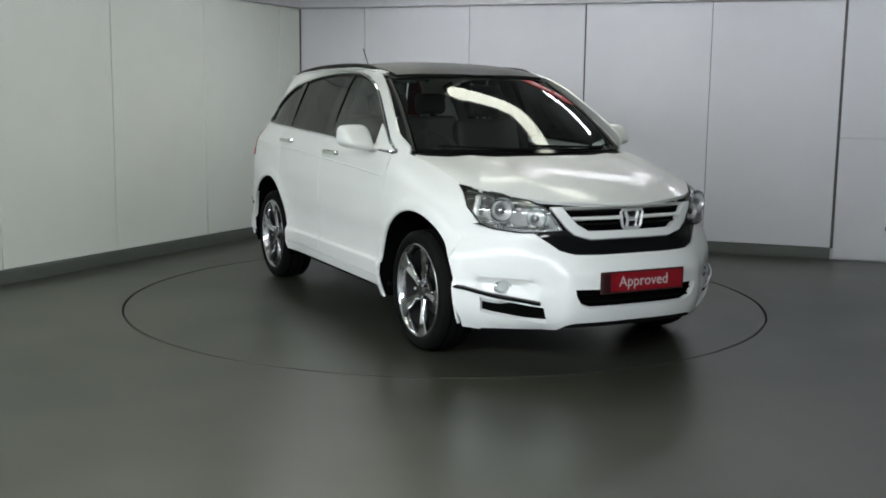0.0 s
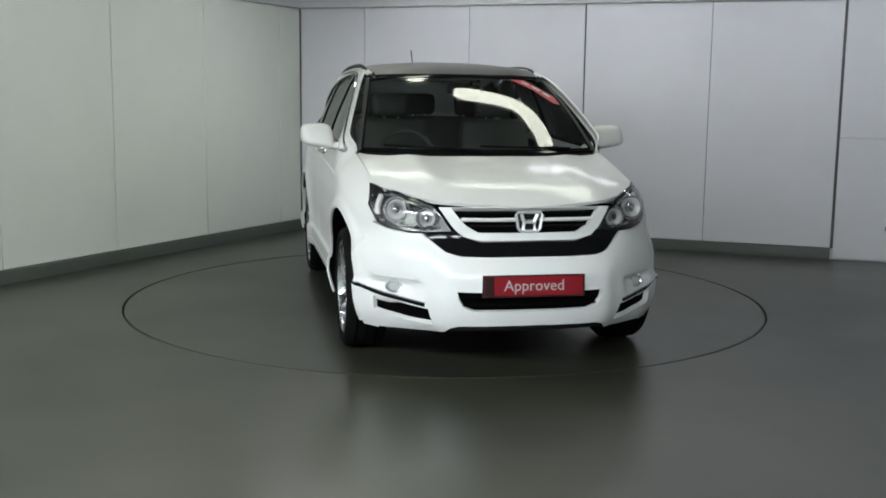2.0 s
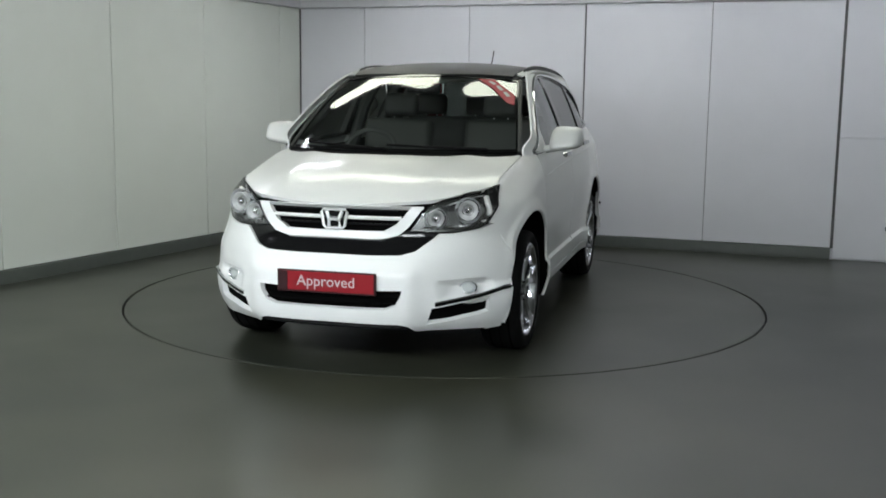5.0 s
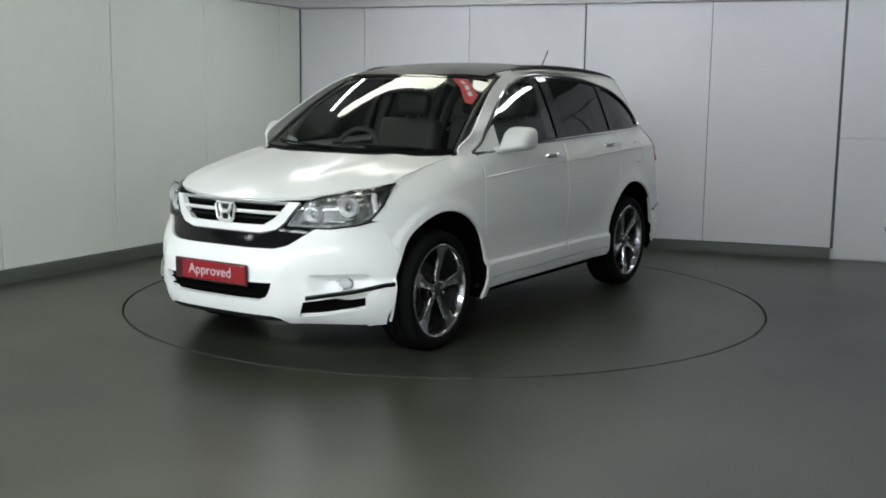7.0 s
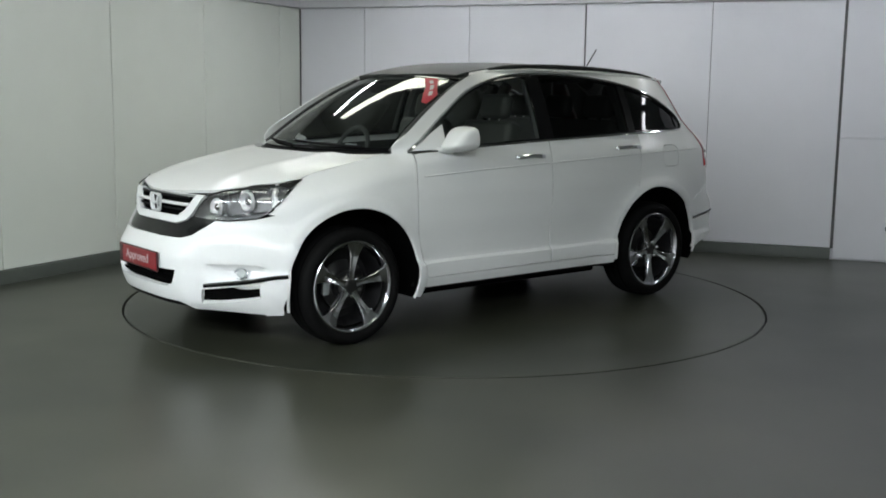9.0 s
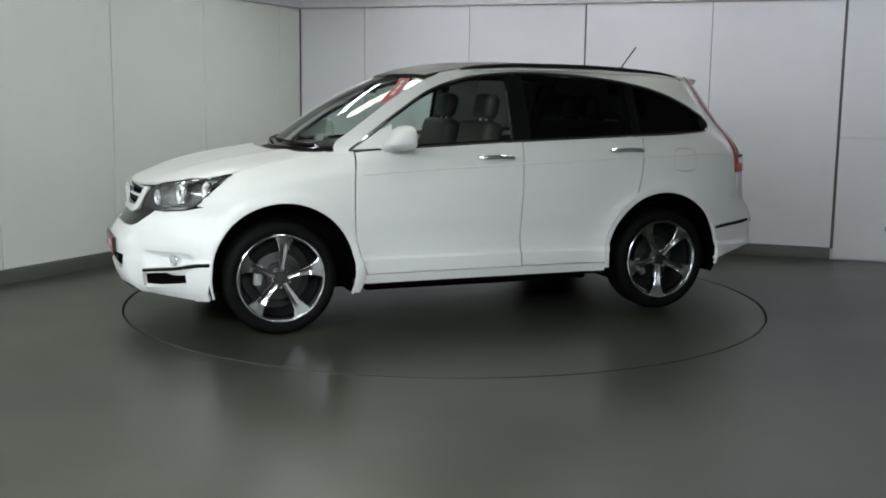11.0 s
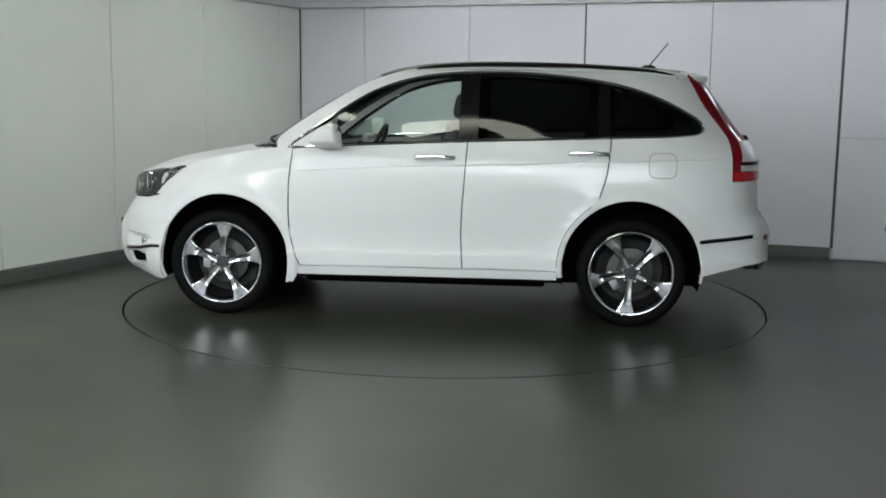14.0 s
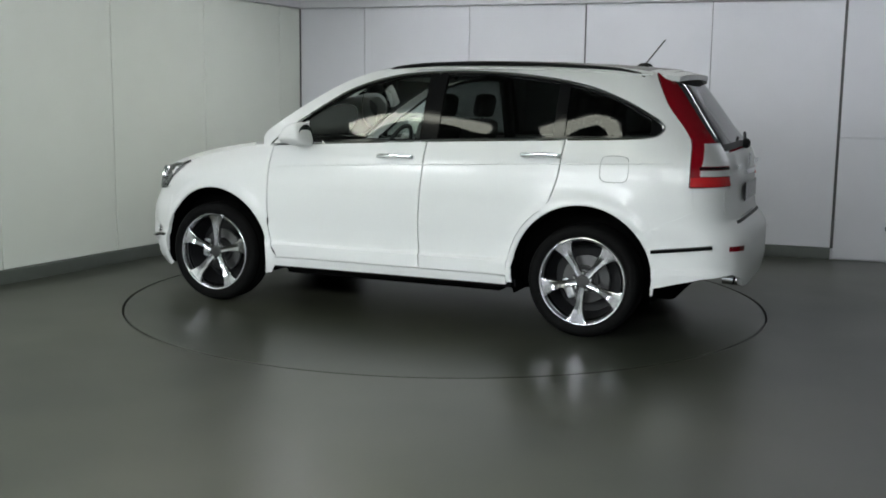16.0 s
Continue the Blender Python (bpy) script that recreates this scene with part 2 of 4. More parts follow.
def moved(bm, m):
    bmesh.ops.transform(bm, matrix=m, verts=bm.verts)
    return bm


# ---------------------------------------------------------------- the studio
CORNER = Vector((-1.55, 3.72))
DL = Vector((1.75, 3.49)).normalized()      # along the left wall, towards the corner
DB = Vector((5.08, -1.76)).normalized()     # along the back wall, away from the corner
NB = Vector((DB.y, -DB.x))                  # into the room from the back wall
NB = NB if NB.y < 0 else -NB
NL = Vector((DL.y, -DL.x))                  # into the room from the left wall
PANEL_TOP, RAIL_TOP, CEIL = 2.30, 2.37, 2.66
FAR_R = CORNER + DB * 8.2
NEAR_L = CORNER - DL * 15.5
NEAR_R = FAR_R - DL * 13.0


def wall_slab(a, b, thick, z0, z1, out):
    """A wall between two plan points; out points away from the room."""
    return slab([tuple(a), tuple(b), tuple(b + out * thick), tuple(a + out * thick)], z0, z1)


def studio():
    # floor with the round opening for the turntable
    n = 96
    bm = bmesh.new()
    R = 2.2265
    ring = [bm.verts.new((R * math.cos(2 * math.pi * k / n), R * math.sin(2 * math.pi * k / n), 0)) for k in range(n)]
    S = 16.0
    outer = []
    for k in range(n):
        a = 2 * math.pi * k / n
        c, s = math.cos(a), math.sin(a)
        f = S / max(abs(c), abs(s))
        outer.append(bm.verts.new((c * f, s * f, 0)))
    low = [bm.verts.new((v.co.x, v.co.y, -0.08)) for v in ring]
    for k in range(n):
        j = (k + 1) % n
        bm.faces.new((ring[k], outer[k], outer[j], ring[j]))
        bm.faces.new((low[k], ring[k], ring[j], low[j]))
    bmesh.ops.recalc_face_normals(bm, faces=bm.faces)
    f = link("floor", bm, M_FLOOR, smooth=0)
    tagged(f, "glossy grey-green painted concrete studio floor", "floor", kind="structure")
    pit = link("ground", lathe([(0.0, -0.10), (2.6, -0.10)], 64, "z"), M_GAP, smooth=0)
    tagged(pit, "dark pit under the turntable edge", "ground", kind="structure")

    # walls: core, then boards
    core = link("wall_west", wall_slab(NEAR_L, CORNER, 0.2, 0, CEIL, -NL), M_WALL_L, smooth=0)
    tagged(core, "white board-lined studio wall", "wall", kind="structure")
    core_b = link("wall_north", wall_slab(CORNER, FAR_R, 0.2, 0, CEIL, -NB), M_WALL_B, smooth=0)
    tagged(core_b, "white board-lined studio wall", "wall", kind="structure")
    # unseen wall, coloured dark so that little light bounces onto the car's flank
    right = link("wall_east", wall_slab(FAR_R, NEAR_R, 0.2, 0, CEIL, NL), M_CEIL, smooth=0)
    tagged(right, "unseen studio wall coloured dark grey to cut bounce light", "wall", kind="structure")
    dn = (NEAR_R - NEAR_L).normalized()
    near = link("wall_south", wall_slab(NEAR_L, NEAR_R, 0.2, 0, CEIL, Vector((dn.y, -dn.x))), M_WALL_B, smooth=0)
    tagged(near, "plain white studio wall", "wall", kind="structure")
    ce = link("ceiling", slab([tuple(CORNER - DB * 3), tuple(FAR_R + DB), tuple(NEAR_R + DB * 2 - DL), tuple(NEAR_L - DB - DL)], CEIL, CEIL + 0.15), M_CEIL, smooth=0)
    tagged(ce, "dark grey studio ceiling", "ceiling", kind="structure")

    def board(a, b, z0, z1, parent, mat, out, proud=0.018):
        """A wall board with softened edges, standing proud of the wall behind it."""
        a, b = Vector(a), Vector(b)
        d = (b - a).normalized()
        L = (b - a).length
        m = Matrix.Translation((*(a + b) / 2, (z0 + z1) / 2)) @ Matrix.Rotation(math.atan2(d.y, d.x), 4, "Z")
        bm = moved(box(0, 0, 0, L, proud * 2, z1 - z0, 0.004, 1), m)
        return part("panel", bm, mat, parent, smooth=0)
    # back wall boards, joints 1.1 to 1.17 m apart
    joints = [0.02, 0.75, 1.87, 3.03, 4.20, 5.33]
    for s0, s1 in zip(joints, joints[1:]):
        g0, g1 = (0.007 if v in (0.02, 3.03) else 0.0025 for v in (s0, s1))
        board(CORNER + DB * (s0 + g0), CORNER + DB * (s1 - g1), 0.108, PANEL_TOP, core_b, M_WALL_B, NB)
    # the wider boards past the plinth, set down to the floor in two heights
    board(CORNER + DB * 5.352, CORNER + DB * 6.62, 0.012, 1.092, core_b, M_WALL_B, NB, 0.02)
    board(CORNER + DB * 5.352, CORNER + DB * 6.62, 1.100, PANEL_TOP, core_b, M_WALL_B, NB, 0.02)
    board(CORNER + DB * 6.63, CORNER + DB * 8.15, 0.012, PANEL_TOP, core_b, M_WALL_B, NB, 0.02)
    s = 0.02
    while s < 14.5:
        e = 0.36 if s < 0.1 else 1.17
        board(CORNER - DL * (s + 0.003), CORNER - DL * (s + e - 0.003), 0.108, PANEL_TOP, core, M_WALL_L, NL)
        s += e
    # dark joint backing strips
    for k, s in enumerate(joints[1:] + [0.016]):
        c = CORNER + DB * s
        m = Matrix.Translation((*(c + NB * 0.006), (PANEL_TOP + 0.1) / 2)) @ Matrix.Rotation(math.atan2(DB.y, DB.x), 4, "Z")
        part("joint_strip", moved(box(0, 0, 0, 0.045 if k == 4 else 0.026, 0.008, PANEL_TOP - 0.1), m), M_JOINT, core_b, smooth=0)
    # coved plinth, two runs
    def plinth(name, a, b, out):
        d = (b - a).normalized()
        bm = bmesh.new()
        prof = [(0.0, 0.0), (0.034, 0.0), (0.036, 0.02), (0.030, 0.06), (0.028, 0.098), (0.022, 0.105), (0.0, 0.105)]
        ends = []
        for q in (a, b):
            ends.append([bm.verts.new((q.x + out.x * o, q.y + out.y * o, z)) for o, z in prof])
        for i in range(len(prof)):
            j = (i + 1) % len(prof)
            bm.faces.new((ends[0][i], ends[0][j], ends[1][j], ends[1][i]))
        bm.faces.new(ends[0])
        bm.faces.new(ends[1])
        bmesh.ops.recalc_face_normals(bm, faces=bm.faces)
        p = link(name, bm, M_PLINTH, smooth=30)
        tagged(p, "dark grey painted plinth along the wall foot", "baseboard", kind="structure")
    plinth("baseboard_west", CORNER - DL * 15.2, CORNER - DL * 0.01, NL)
    plinth("baseboard_north", CORNER + DB * 0.02, CORNER + DB * 5.33, NB)
    # rail along the board heads
    for name, a, b, out in (("trim_west", CORNER - DL * 15.2, CORNER - DL * 0.02, NL), ("trim_north", CORNER + DB * 0.02, CORNER + DB * 8.1, NB)):
        d = (b - a).normalized()
        m = Matrix.Translation((*((a + b) / 2 + out * 0.028), (PANEL_TOP + RAIL_TOP) / 2 + 0.004)) @ Matrix.Rotation(math.atan2(d.y, d.x), 4, "Z")
        t = link(name, moved(box(0, 0, 0, (b - a).length, 0.056, RAIL_TOP - PANEL_TOP, 0.006, 1), m), M_RAIL, smooth=0)
        tagged(t, "painted rail capping the wall boards", "trim", kind="structure")
    # wall socket
    c = CORNER + DB * 5.83 + NB * 0.024
    sock = empty("wall_socket")
    sock.matrix_basis = Matrix.Translation((c.x, c.y, 0.31)) @ Matrix.Rotation(math.atan2(DB.y, DB.x), 4, "Z")
    tagged(sock, "small white double wall socket on the board", "socket")
    part("plate", box(0, 0.0, 0, 0.146, 0.012, 0.086, 0.004, 2), M_WALL_B, sock)
    for dx in (-0.036, 0.036):
        part("outlet", box(dx, -0.0075, -0.006, 0.036, 0.006, 0.034, 0.002, 1), M_JOINT, sock)
        part("switch", box(dx * 0.55, -0.0085, 0.028, 0.014, 0.008, 0.016, 0.002, 1), M_RAIL, sock)


studio()


# ---------------------------------------------------------------- ceiling lights
def strip_light(name, chain, half, label, z=2.61):
    """A luminous band with round ends that follows a bent chain, in a thin frame."""
    pts = curve_through(chain, 8)
    P = [Vector(p) for p in pts]

    def outline(h):
        left, right = [], []
        for i, p in enumerate(P):
            t = (P[min(i + 1, len(P) - 1)] - P[max(i - 1, 0)]).normalized()
            nrm = Vector((-t.y, t.x))
            left.append(p + nrm * h)
            right.append(p - nrm * h)
        t0, t1 = (P[1] - P[0]).normalized(), (P[-1] - P[-2]).normalized()
        cap1 = [P[-1] + Matrix.Rotation(radians(a), 2) @ (Vector((-t1.y, t1.x)) * h) for a in range(-30, -180, -30)]
        cap0 = [P[0] + Matrix.Rotation(radians(a), 2) @ (Vector((t0.y, -t0.x)) * h) for a in range(-30, -180, -30)]
        return [tuple(v) for v in left + cap1 + right[::-1] + cap0]
    lamp = empty(name)
    c = sum(P, Vector((0, 0))) / len(P)
    lamp.location = (c.x, c.y, z)
    tagged(lamp, label, "ceiling light", "ceiling lights")
    for nm, h, z0, z1, mat in (("diffuser", half, -0.02, -0.004, M_STRIP), ("housing", half + 0.03, 0.0, CEIL - z, M_RAIL)):
        bm = slab(outline(h), z0, z1)
        bmesh.ops.triangulate(bm, faces=[f for f in bm.faces if len(f.verts) > 4])
        bmesh.ops.translate(bm, vec=(-c.x, -c.y, 0), verts=bm.verts)
        part(nm, bm, mat, lamp, smooth=0)
    return lamp


def room_pt(a, b):
    """Plan point from offsets along the back wall and towards the camera, about the turntable."""
    p = DB * a + NB * b
    return (p.x, p.y)


for side_a, row_b in ((1, 0.0), (-1, 0.0), (1, 2.7), (-1, 2.7)):
    mid = -0.12
    chain = [(0.30, -0.24), (0.52, -0.36), (0.74, -0.46), (0.88, -0.50), (1.02, -0.47), (1.22, -0.38), (1.46, -0.25)]
    strip_light("ceiling_light", [room_pt(mid + side_a * a, b + row_b - (0.10 if side_a < 0 else 0.0)) for a, b in chain], 0.135 if row_b < 1 else 0.10, "bent luminous white ceiling strip with rounded ends")
# unseen panels, added to supply the light from the camera's side
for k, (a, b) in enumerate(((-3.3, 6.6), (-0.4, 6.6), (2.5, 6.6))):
    lamp = empty("added_front_panel")
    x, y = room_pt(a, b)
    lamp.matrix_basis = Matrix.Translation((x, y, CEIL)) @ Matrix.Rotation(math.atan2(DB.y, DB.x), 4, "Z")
    tagged(lamp, "large unseen luminous panel added to light the car", "ceiling light", "panel lights")
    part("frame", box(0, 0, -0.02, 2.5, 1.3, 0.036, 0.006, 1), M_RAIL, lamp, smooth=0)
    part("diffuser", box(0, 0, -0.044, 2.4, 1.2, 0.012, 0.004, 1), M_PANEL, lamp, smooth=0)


def added_wash(centre, direction, length):
    """An unseen slim fill light, added on the ceiling along a wall."""
    lamp = empty("unseen_wash_lamp")
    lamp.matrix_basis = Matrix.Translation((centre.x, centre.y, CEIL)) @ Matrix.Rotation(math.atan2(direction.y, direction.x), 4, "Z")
    tagged(lamp, "unseen slim fill light added along the wall head", "ceiling light", "tube lights")
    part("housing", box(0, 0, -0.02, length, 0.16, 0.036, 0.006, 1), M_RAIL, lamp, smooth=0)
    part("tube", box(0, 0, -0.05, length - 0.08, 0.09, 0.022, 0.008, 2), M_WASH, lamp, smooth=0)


# no source known here; added only to brighten the back and left walls
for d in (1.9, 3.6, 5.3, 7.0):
    added_wash(CORNER + DB * d + NB * 0.95, DB, 1.5)
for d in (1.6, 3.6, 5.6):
    added_wash(CORNER - DL * d + NL * 1.0, DL, 1.2)


# ---------------------------------------------------------------- turntable
def turntable():
    t = empty("turntable")
    tagged(t, "round grey painted turntable flush with the floor", "turntable")
    part("deck", lathe([(0.0, 0.0), (1.0, 0.0), (2.200, 0.0), (2.200, -0.05), (0.0, -0.05)], 128, "z"), M_DISCTOP, t, "grey painted round deck", smooth=30)
    part("edge_ring", lathe([(2.2008, -0.05), (2.2008, -0.0004), (2.2095, -0.0004), (2.2130, -0.004), (2.2130, -0.07)], 128, "z"), M_DISCTOP, t, "thin steel edge ring", smooth=30)
    return t


table = turntable()

# ---------------------------------------------------------------- the car's surfaces (x forward, y to its left, z up)
X_F, X_R = 1.0, -1.2                                  # where the nose and tail begin to round off
AF, BF, AR, BR = 2.6, 2.9, 5.2, 5.2
W = knots((0.20, 0.845), (0.28, 0.872), (0.36, 0.890), (0.43, 0.892), (0.452, 0.872), (0.55, 0.874), (0.70, 0.886), (0.82, 0.886),
          (0.94, 0.872), (1.00, 0.862), (1.03, 0.858), (1.08, 0.842), (1.14, 0.818), (1.20, 0.795), (1.30, 0.757), (1.40, 0.714), (1.50, 0.667), (1.55, 0.637),
          (1.585, 0.608), (1.61, 0.578), (1.64, 0.52))
NOSE = knots((0.20, 2.08), (0.28, 2.165), (0.36, 2.19), (0.46, 2.20), (0.52, 2.198), (0.60, 2.172), (0.66, 2.14), (0.72, 2.105), (0.80, 2.092),
             (0.86, 2.078), (0.885, 2.05), (0.92, 1.965), (0.95, 1.875), (1.005, 1.68), (1.047, 1.48), (1.077, 1.30), (1.10, 1.12))
HOOD = knots((0.9, 1.125), (1.12, 1.103), (1.30, 1.078), (1.48, 1.047), (1.68, 1.005), (1.88, 0.951), (1.965, 0.92), (2.05, 0.886), (2.09, 0.862), (2.2, 0.78))
TAIL = knots((0.25, -2.12), (0.32, -2.20), (0.45, -2.22), (0.60, -2.22), (0.66, -2.195), (0.73, -2.14), (0.85, -2.13), (1.05, -2.12), (1.13, -2.09), (1.25, -2.0), (1.40, -1.89), (1.54, -1.78), (1.62, -1.70))
ROOF = knots((-1.85, 1.590), (-1.6, 1.618), (-1.2, 1.645), (-0.8, 1.660), (-0.4, 1.664), (0.0, 1.650), (0.2, 1.622), (0.30, 1.596), (0.40, 1.562))
ARCHES = ((1.290, 0.366, 0.432), (-1.304, 0.374, 0.432))


def smooth01(t):
    t = min(1.0, max(0.0, t))
    return t * t * (3 - 2 * t)


def flare(x, z):
    """Swell of the wings round the wheel openings."""
    f = 0.0
    for cx, cz, r in ARCHES:
        d = math.hypot(x - cx, z - cz) - r
        if z < 1.0:
            f += 0.013 * smooth01((0.062 - d) / 0.022) + 0.016 * math.exp(-(max(0, d) / 0.13) ** 2)
    f *= smooth01((0.95 - z) / 0.2)
    return f + 0.032 * smooth01((x - 1.55) / 0.14) * smooth01((2.0 - x) / 0.22) * smooth01((0.72 - z) / 0.16)


def hood_edge(x):
    """Plan half-width of the bonnet."""
    return 0.755 - 0.02 * smooth01((x - 1.0) / 0.6)


def hood_z(x, y):
    k = max(0.02, 1 - (abs(y) / 0.90) ** BF) ** (1 / AF)
    base = HOOD(X_F + (x - X_F) / k) if x > X_F else HOOD(x)
    rib = 0.010 * math.exp(-((abs(y) - 0.40 - 0.10 * (1.9 - x)) / 0.07) ** 2) * smooth01((2.0 - x) / 0.3)
    return base - 0.030 * (abs(y) / 0.75) ** 2 * smooth01((1.9 - x) / 0.7) + rib


def plan(x, z):
    """Half-width of the body shell at a length and a height."""
    w = W(z)
    if x > X_F:
        d = (x - X_F) / (NOSE(z) - X_F)
        w *= max(0.0, 1 - min(1, d) ** AF) ** (1 / BF)
    elif x < X_R:
        d = (X_R - x) / (X_R - TAIL(z))
        w *= max(0.0, 1 - min(1, d) ** AR) ** (1 / BR)
        if z > 1.05:
            w -= 0.16 * smooth01((z - 1.05) / 0.25) * (X_R - x) ** 2
    return w


def side(x, z):
    """A point of the left flank."""
    y = plan(x, z) + flare(x, z)
    if x > 0.75 and z < 1.22:
        he = hood_edge(x)
        ze = hood_z(x, he)
        k = smooth01((x - 0.75) / 0.25)
        t = (z - (ze - 0.15)) / 0.15
        if t > 0:
            top = plan(x, min(z, ze))
            y -= k * max(0.0, top - he) * min(1.0, t) ** 2 * smooth01((1.22 - z) / 0.13)
    return (x, y, z)


def wrap_nose(p, z):
    """A point of the nose; p runs from -1 on the right flank through 0 at the middle to 1 on the left."""
    th = (1 - min(1.0, abs(p))) * math.pi / 2
    w = W(z)
    x = X_F + (NOSE(z) - X_F) * max(0.0, math.sin(th)) ** (2 / AF)
    y = w * max(0.0, math.cos(th)) ** (2 / BF)
    y += flare(x, z)
    if z < 0.62:
        x += (0.03 * smooth01((0.50 - y) / 0.09) - 0.012 * smooth01((0.74 - y) / 0.1)) * smooth01((0.62 - z) / 0.1)
    return (x, math.copysign(y, p) if p else 0.0, z)


def wrap_front(p, z):
    """The nose with the pockets round the fog lamps."""
    x, y, z = wrap_nose(p, z)
    y = abs(y)
    if 0.36 < z < 0.52:
        pocket = smooth01((0.505 - z) / 0.035) * smooth01((z - 0.375) / 0.04) * smooth01((y - 0.52 - (0.5 - z) * 0.2) / 0.05) * smooth01((0.80 - y) / 0.07)
        x -= 0.055 * pocket
    return (x, math.copysign(y, p) if p else 0.0, z)


def p_of_y(y, z):
    return math.copysign(1 - math.acos(min(1, (abs(y) / W(z)) ** (BF / 2))) * 2 / math.pi, y)


def p_of_x(x, z):
    d = min(1, max(0, (x - X_F) / (NOSE(z) - X_F)))
    return 1 - math.asin(d ** (AF / 2)) * 2 / math.pi


def wrap_rear(p, z):
    th = (1 - min(1.0, abs(p))) * math.pi / 2
    x = X_R - (X_R - TAIL(z)) * max(0.0, math.sin(th)) ** (2 / AR)
    y = W(z) * max(0.0, math.cos(th)) ** (2 / BR) + flare(x, z)
    if z > 1.05:
        y -= 0.16 * smooth01((z - 1.05) / 0.25) * (X_R - x) ** 2
    return (x, math.copysign(y, p) if p else 0.0, z)


def r_of_y(y, z):
    return math.copysign(1 - math.acos(min(1, (abs(y) / W(z)) ** (BR / 2))) * 2 / math.pi, y)


def r_of_x(x, z):
    d = min(1, max(0, (X_R - x) / (X_R - TAIL(z))))
    return 1 - math.asin(d ** (AR / 2)) * 2 / math.pi


def screen(u, s):
    """Windscreen: u across from -1 to 1, s from the base to the roof."""
    bx, by, bz = 1.185 - 0.235 * u * u, 0.745 * u, 1.092 + 0.006 * u * u
    tx, ty, tz = 0.385 - 0.10 * u * u, 0.605 * u, 1.562 - 0.035 * u * u
    b = 0.030 * math.sin(math.pi * min(1, max(0, s)))
    return (bx + (tx - bx) * s + b * 0.5, by + (ty - by) * s, bz + (tz - bz) * s + b * 0.8)


def roof(x, y):
    e = 0.60
    return (x, y, ROOF(x) - 0.045 * (abs(y) / e) ** 2.4)


def mirror_fn(fn, sd):
    """The same surface on the other flank."""
    return fn if sd > 0 else (lambda u, v: (lambda p: (p[0], -p[1], p[2]))(fn(u, v)))


# outlines in the flank's plane
BELT = [(0.878, 1.091), (0.528, 1.110), (0.12, 1.130), (-0.29, 1.148), (-0.75, 1.165), (-1.173, 1.180), (-1.45, 1.190), (-1.62, 1.198)]
TIP = [(-1.62, 1.198), (-1.69, 1.207), (-1.726, 1.235), (-1.728, 1.265), (-1.69, 1.305)]
CROWN = [(-1.69, 1.305), (-1.535, 1.391), (-1.354, 1.466), (-1.184, 1.511), (-0.968, 1.547), (-0.68, 1.574), (-0.392, 1.581), (-0.105, 1.567), (0.111, 1.531),
         (0.328, 1.458), (0.536, 1.335), (0.717, 1.214), (0.84, 1.122), (0.878, 1.091)]
BELT_C, TIP_C, CROWN_C = curve_through(BELT, 4), curve_through(TIP, 5), curve_through(CROWN, 4)
WINDOW = BELT_C[:-1] + TIP_C[:-1] + CROWN_C[:-1]
PILLAR = curve_through([(0.962, 1.088), (0.945, 1.150), (0.785, 1.268), (0.615, 1.380), (0.435, 1.484), (0.255, 1.560), (0.10, 1.597), (-0.1, 1.622), (-0.46, 1.636),
                        (-0.83, 1.634), (-1.3, 1.614), (-1.56, 1.592), (-1.64, 1.575)], 4)
LAMP_EDGE = curve_through([(-1.64, 1.575), (-1.69, 1.475), (-1.745, 1.376), (-1.855, 1.236), (-1.893, 1.166), (-1.905, 1.06), (-1.907, 0.927)], 4)
SEAM_A = curve_through([(0.850, 1.088), (0.846, 1.048), (0.861, 0.853), (0.858, 0.602), (0.829, 0.458), (0.790, 0.349)], 4)
SEAM_B = [(-0.272, 1.148), (-0.258, 0.90), (-0.245, 0.70), (-0.240, 0.55), (-0.252, 0.352)]
SEAM_C = curve_through([(-1.165, 1.180), (-1.158, 1.10), (-1.140, 0.95), (-1.10, 0.82)], 4)


def arch_arc(k, a0, a1, n=26, grow=0.0):
    cx, cz, r = ARCHES[k]
    return arc(cx, cz, r + grow, a0, a1, n)


def belt_z(x):
    q = sorted(BELT)
    return float(np.interp(x, [a for a, _ in q], [b for _, b in q]))


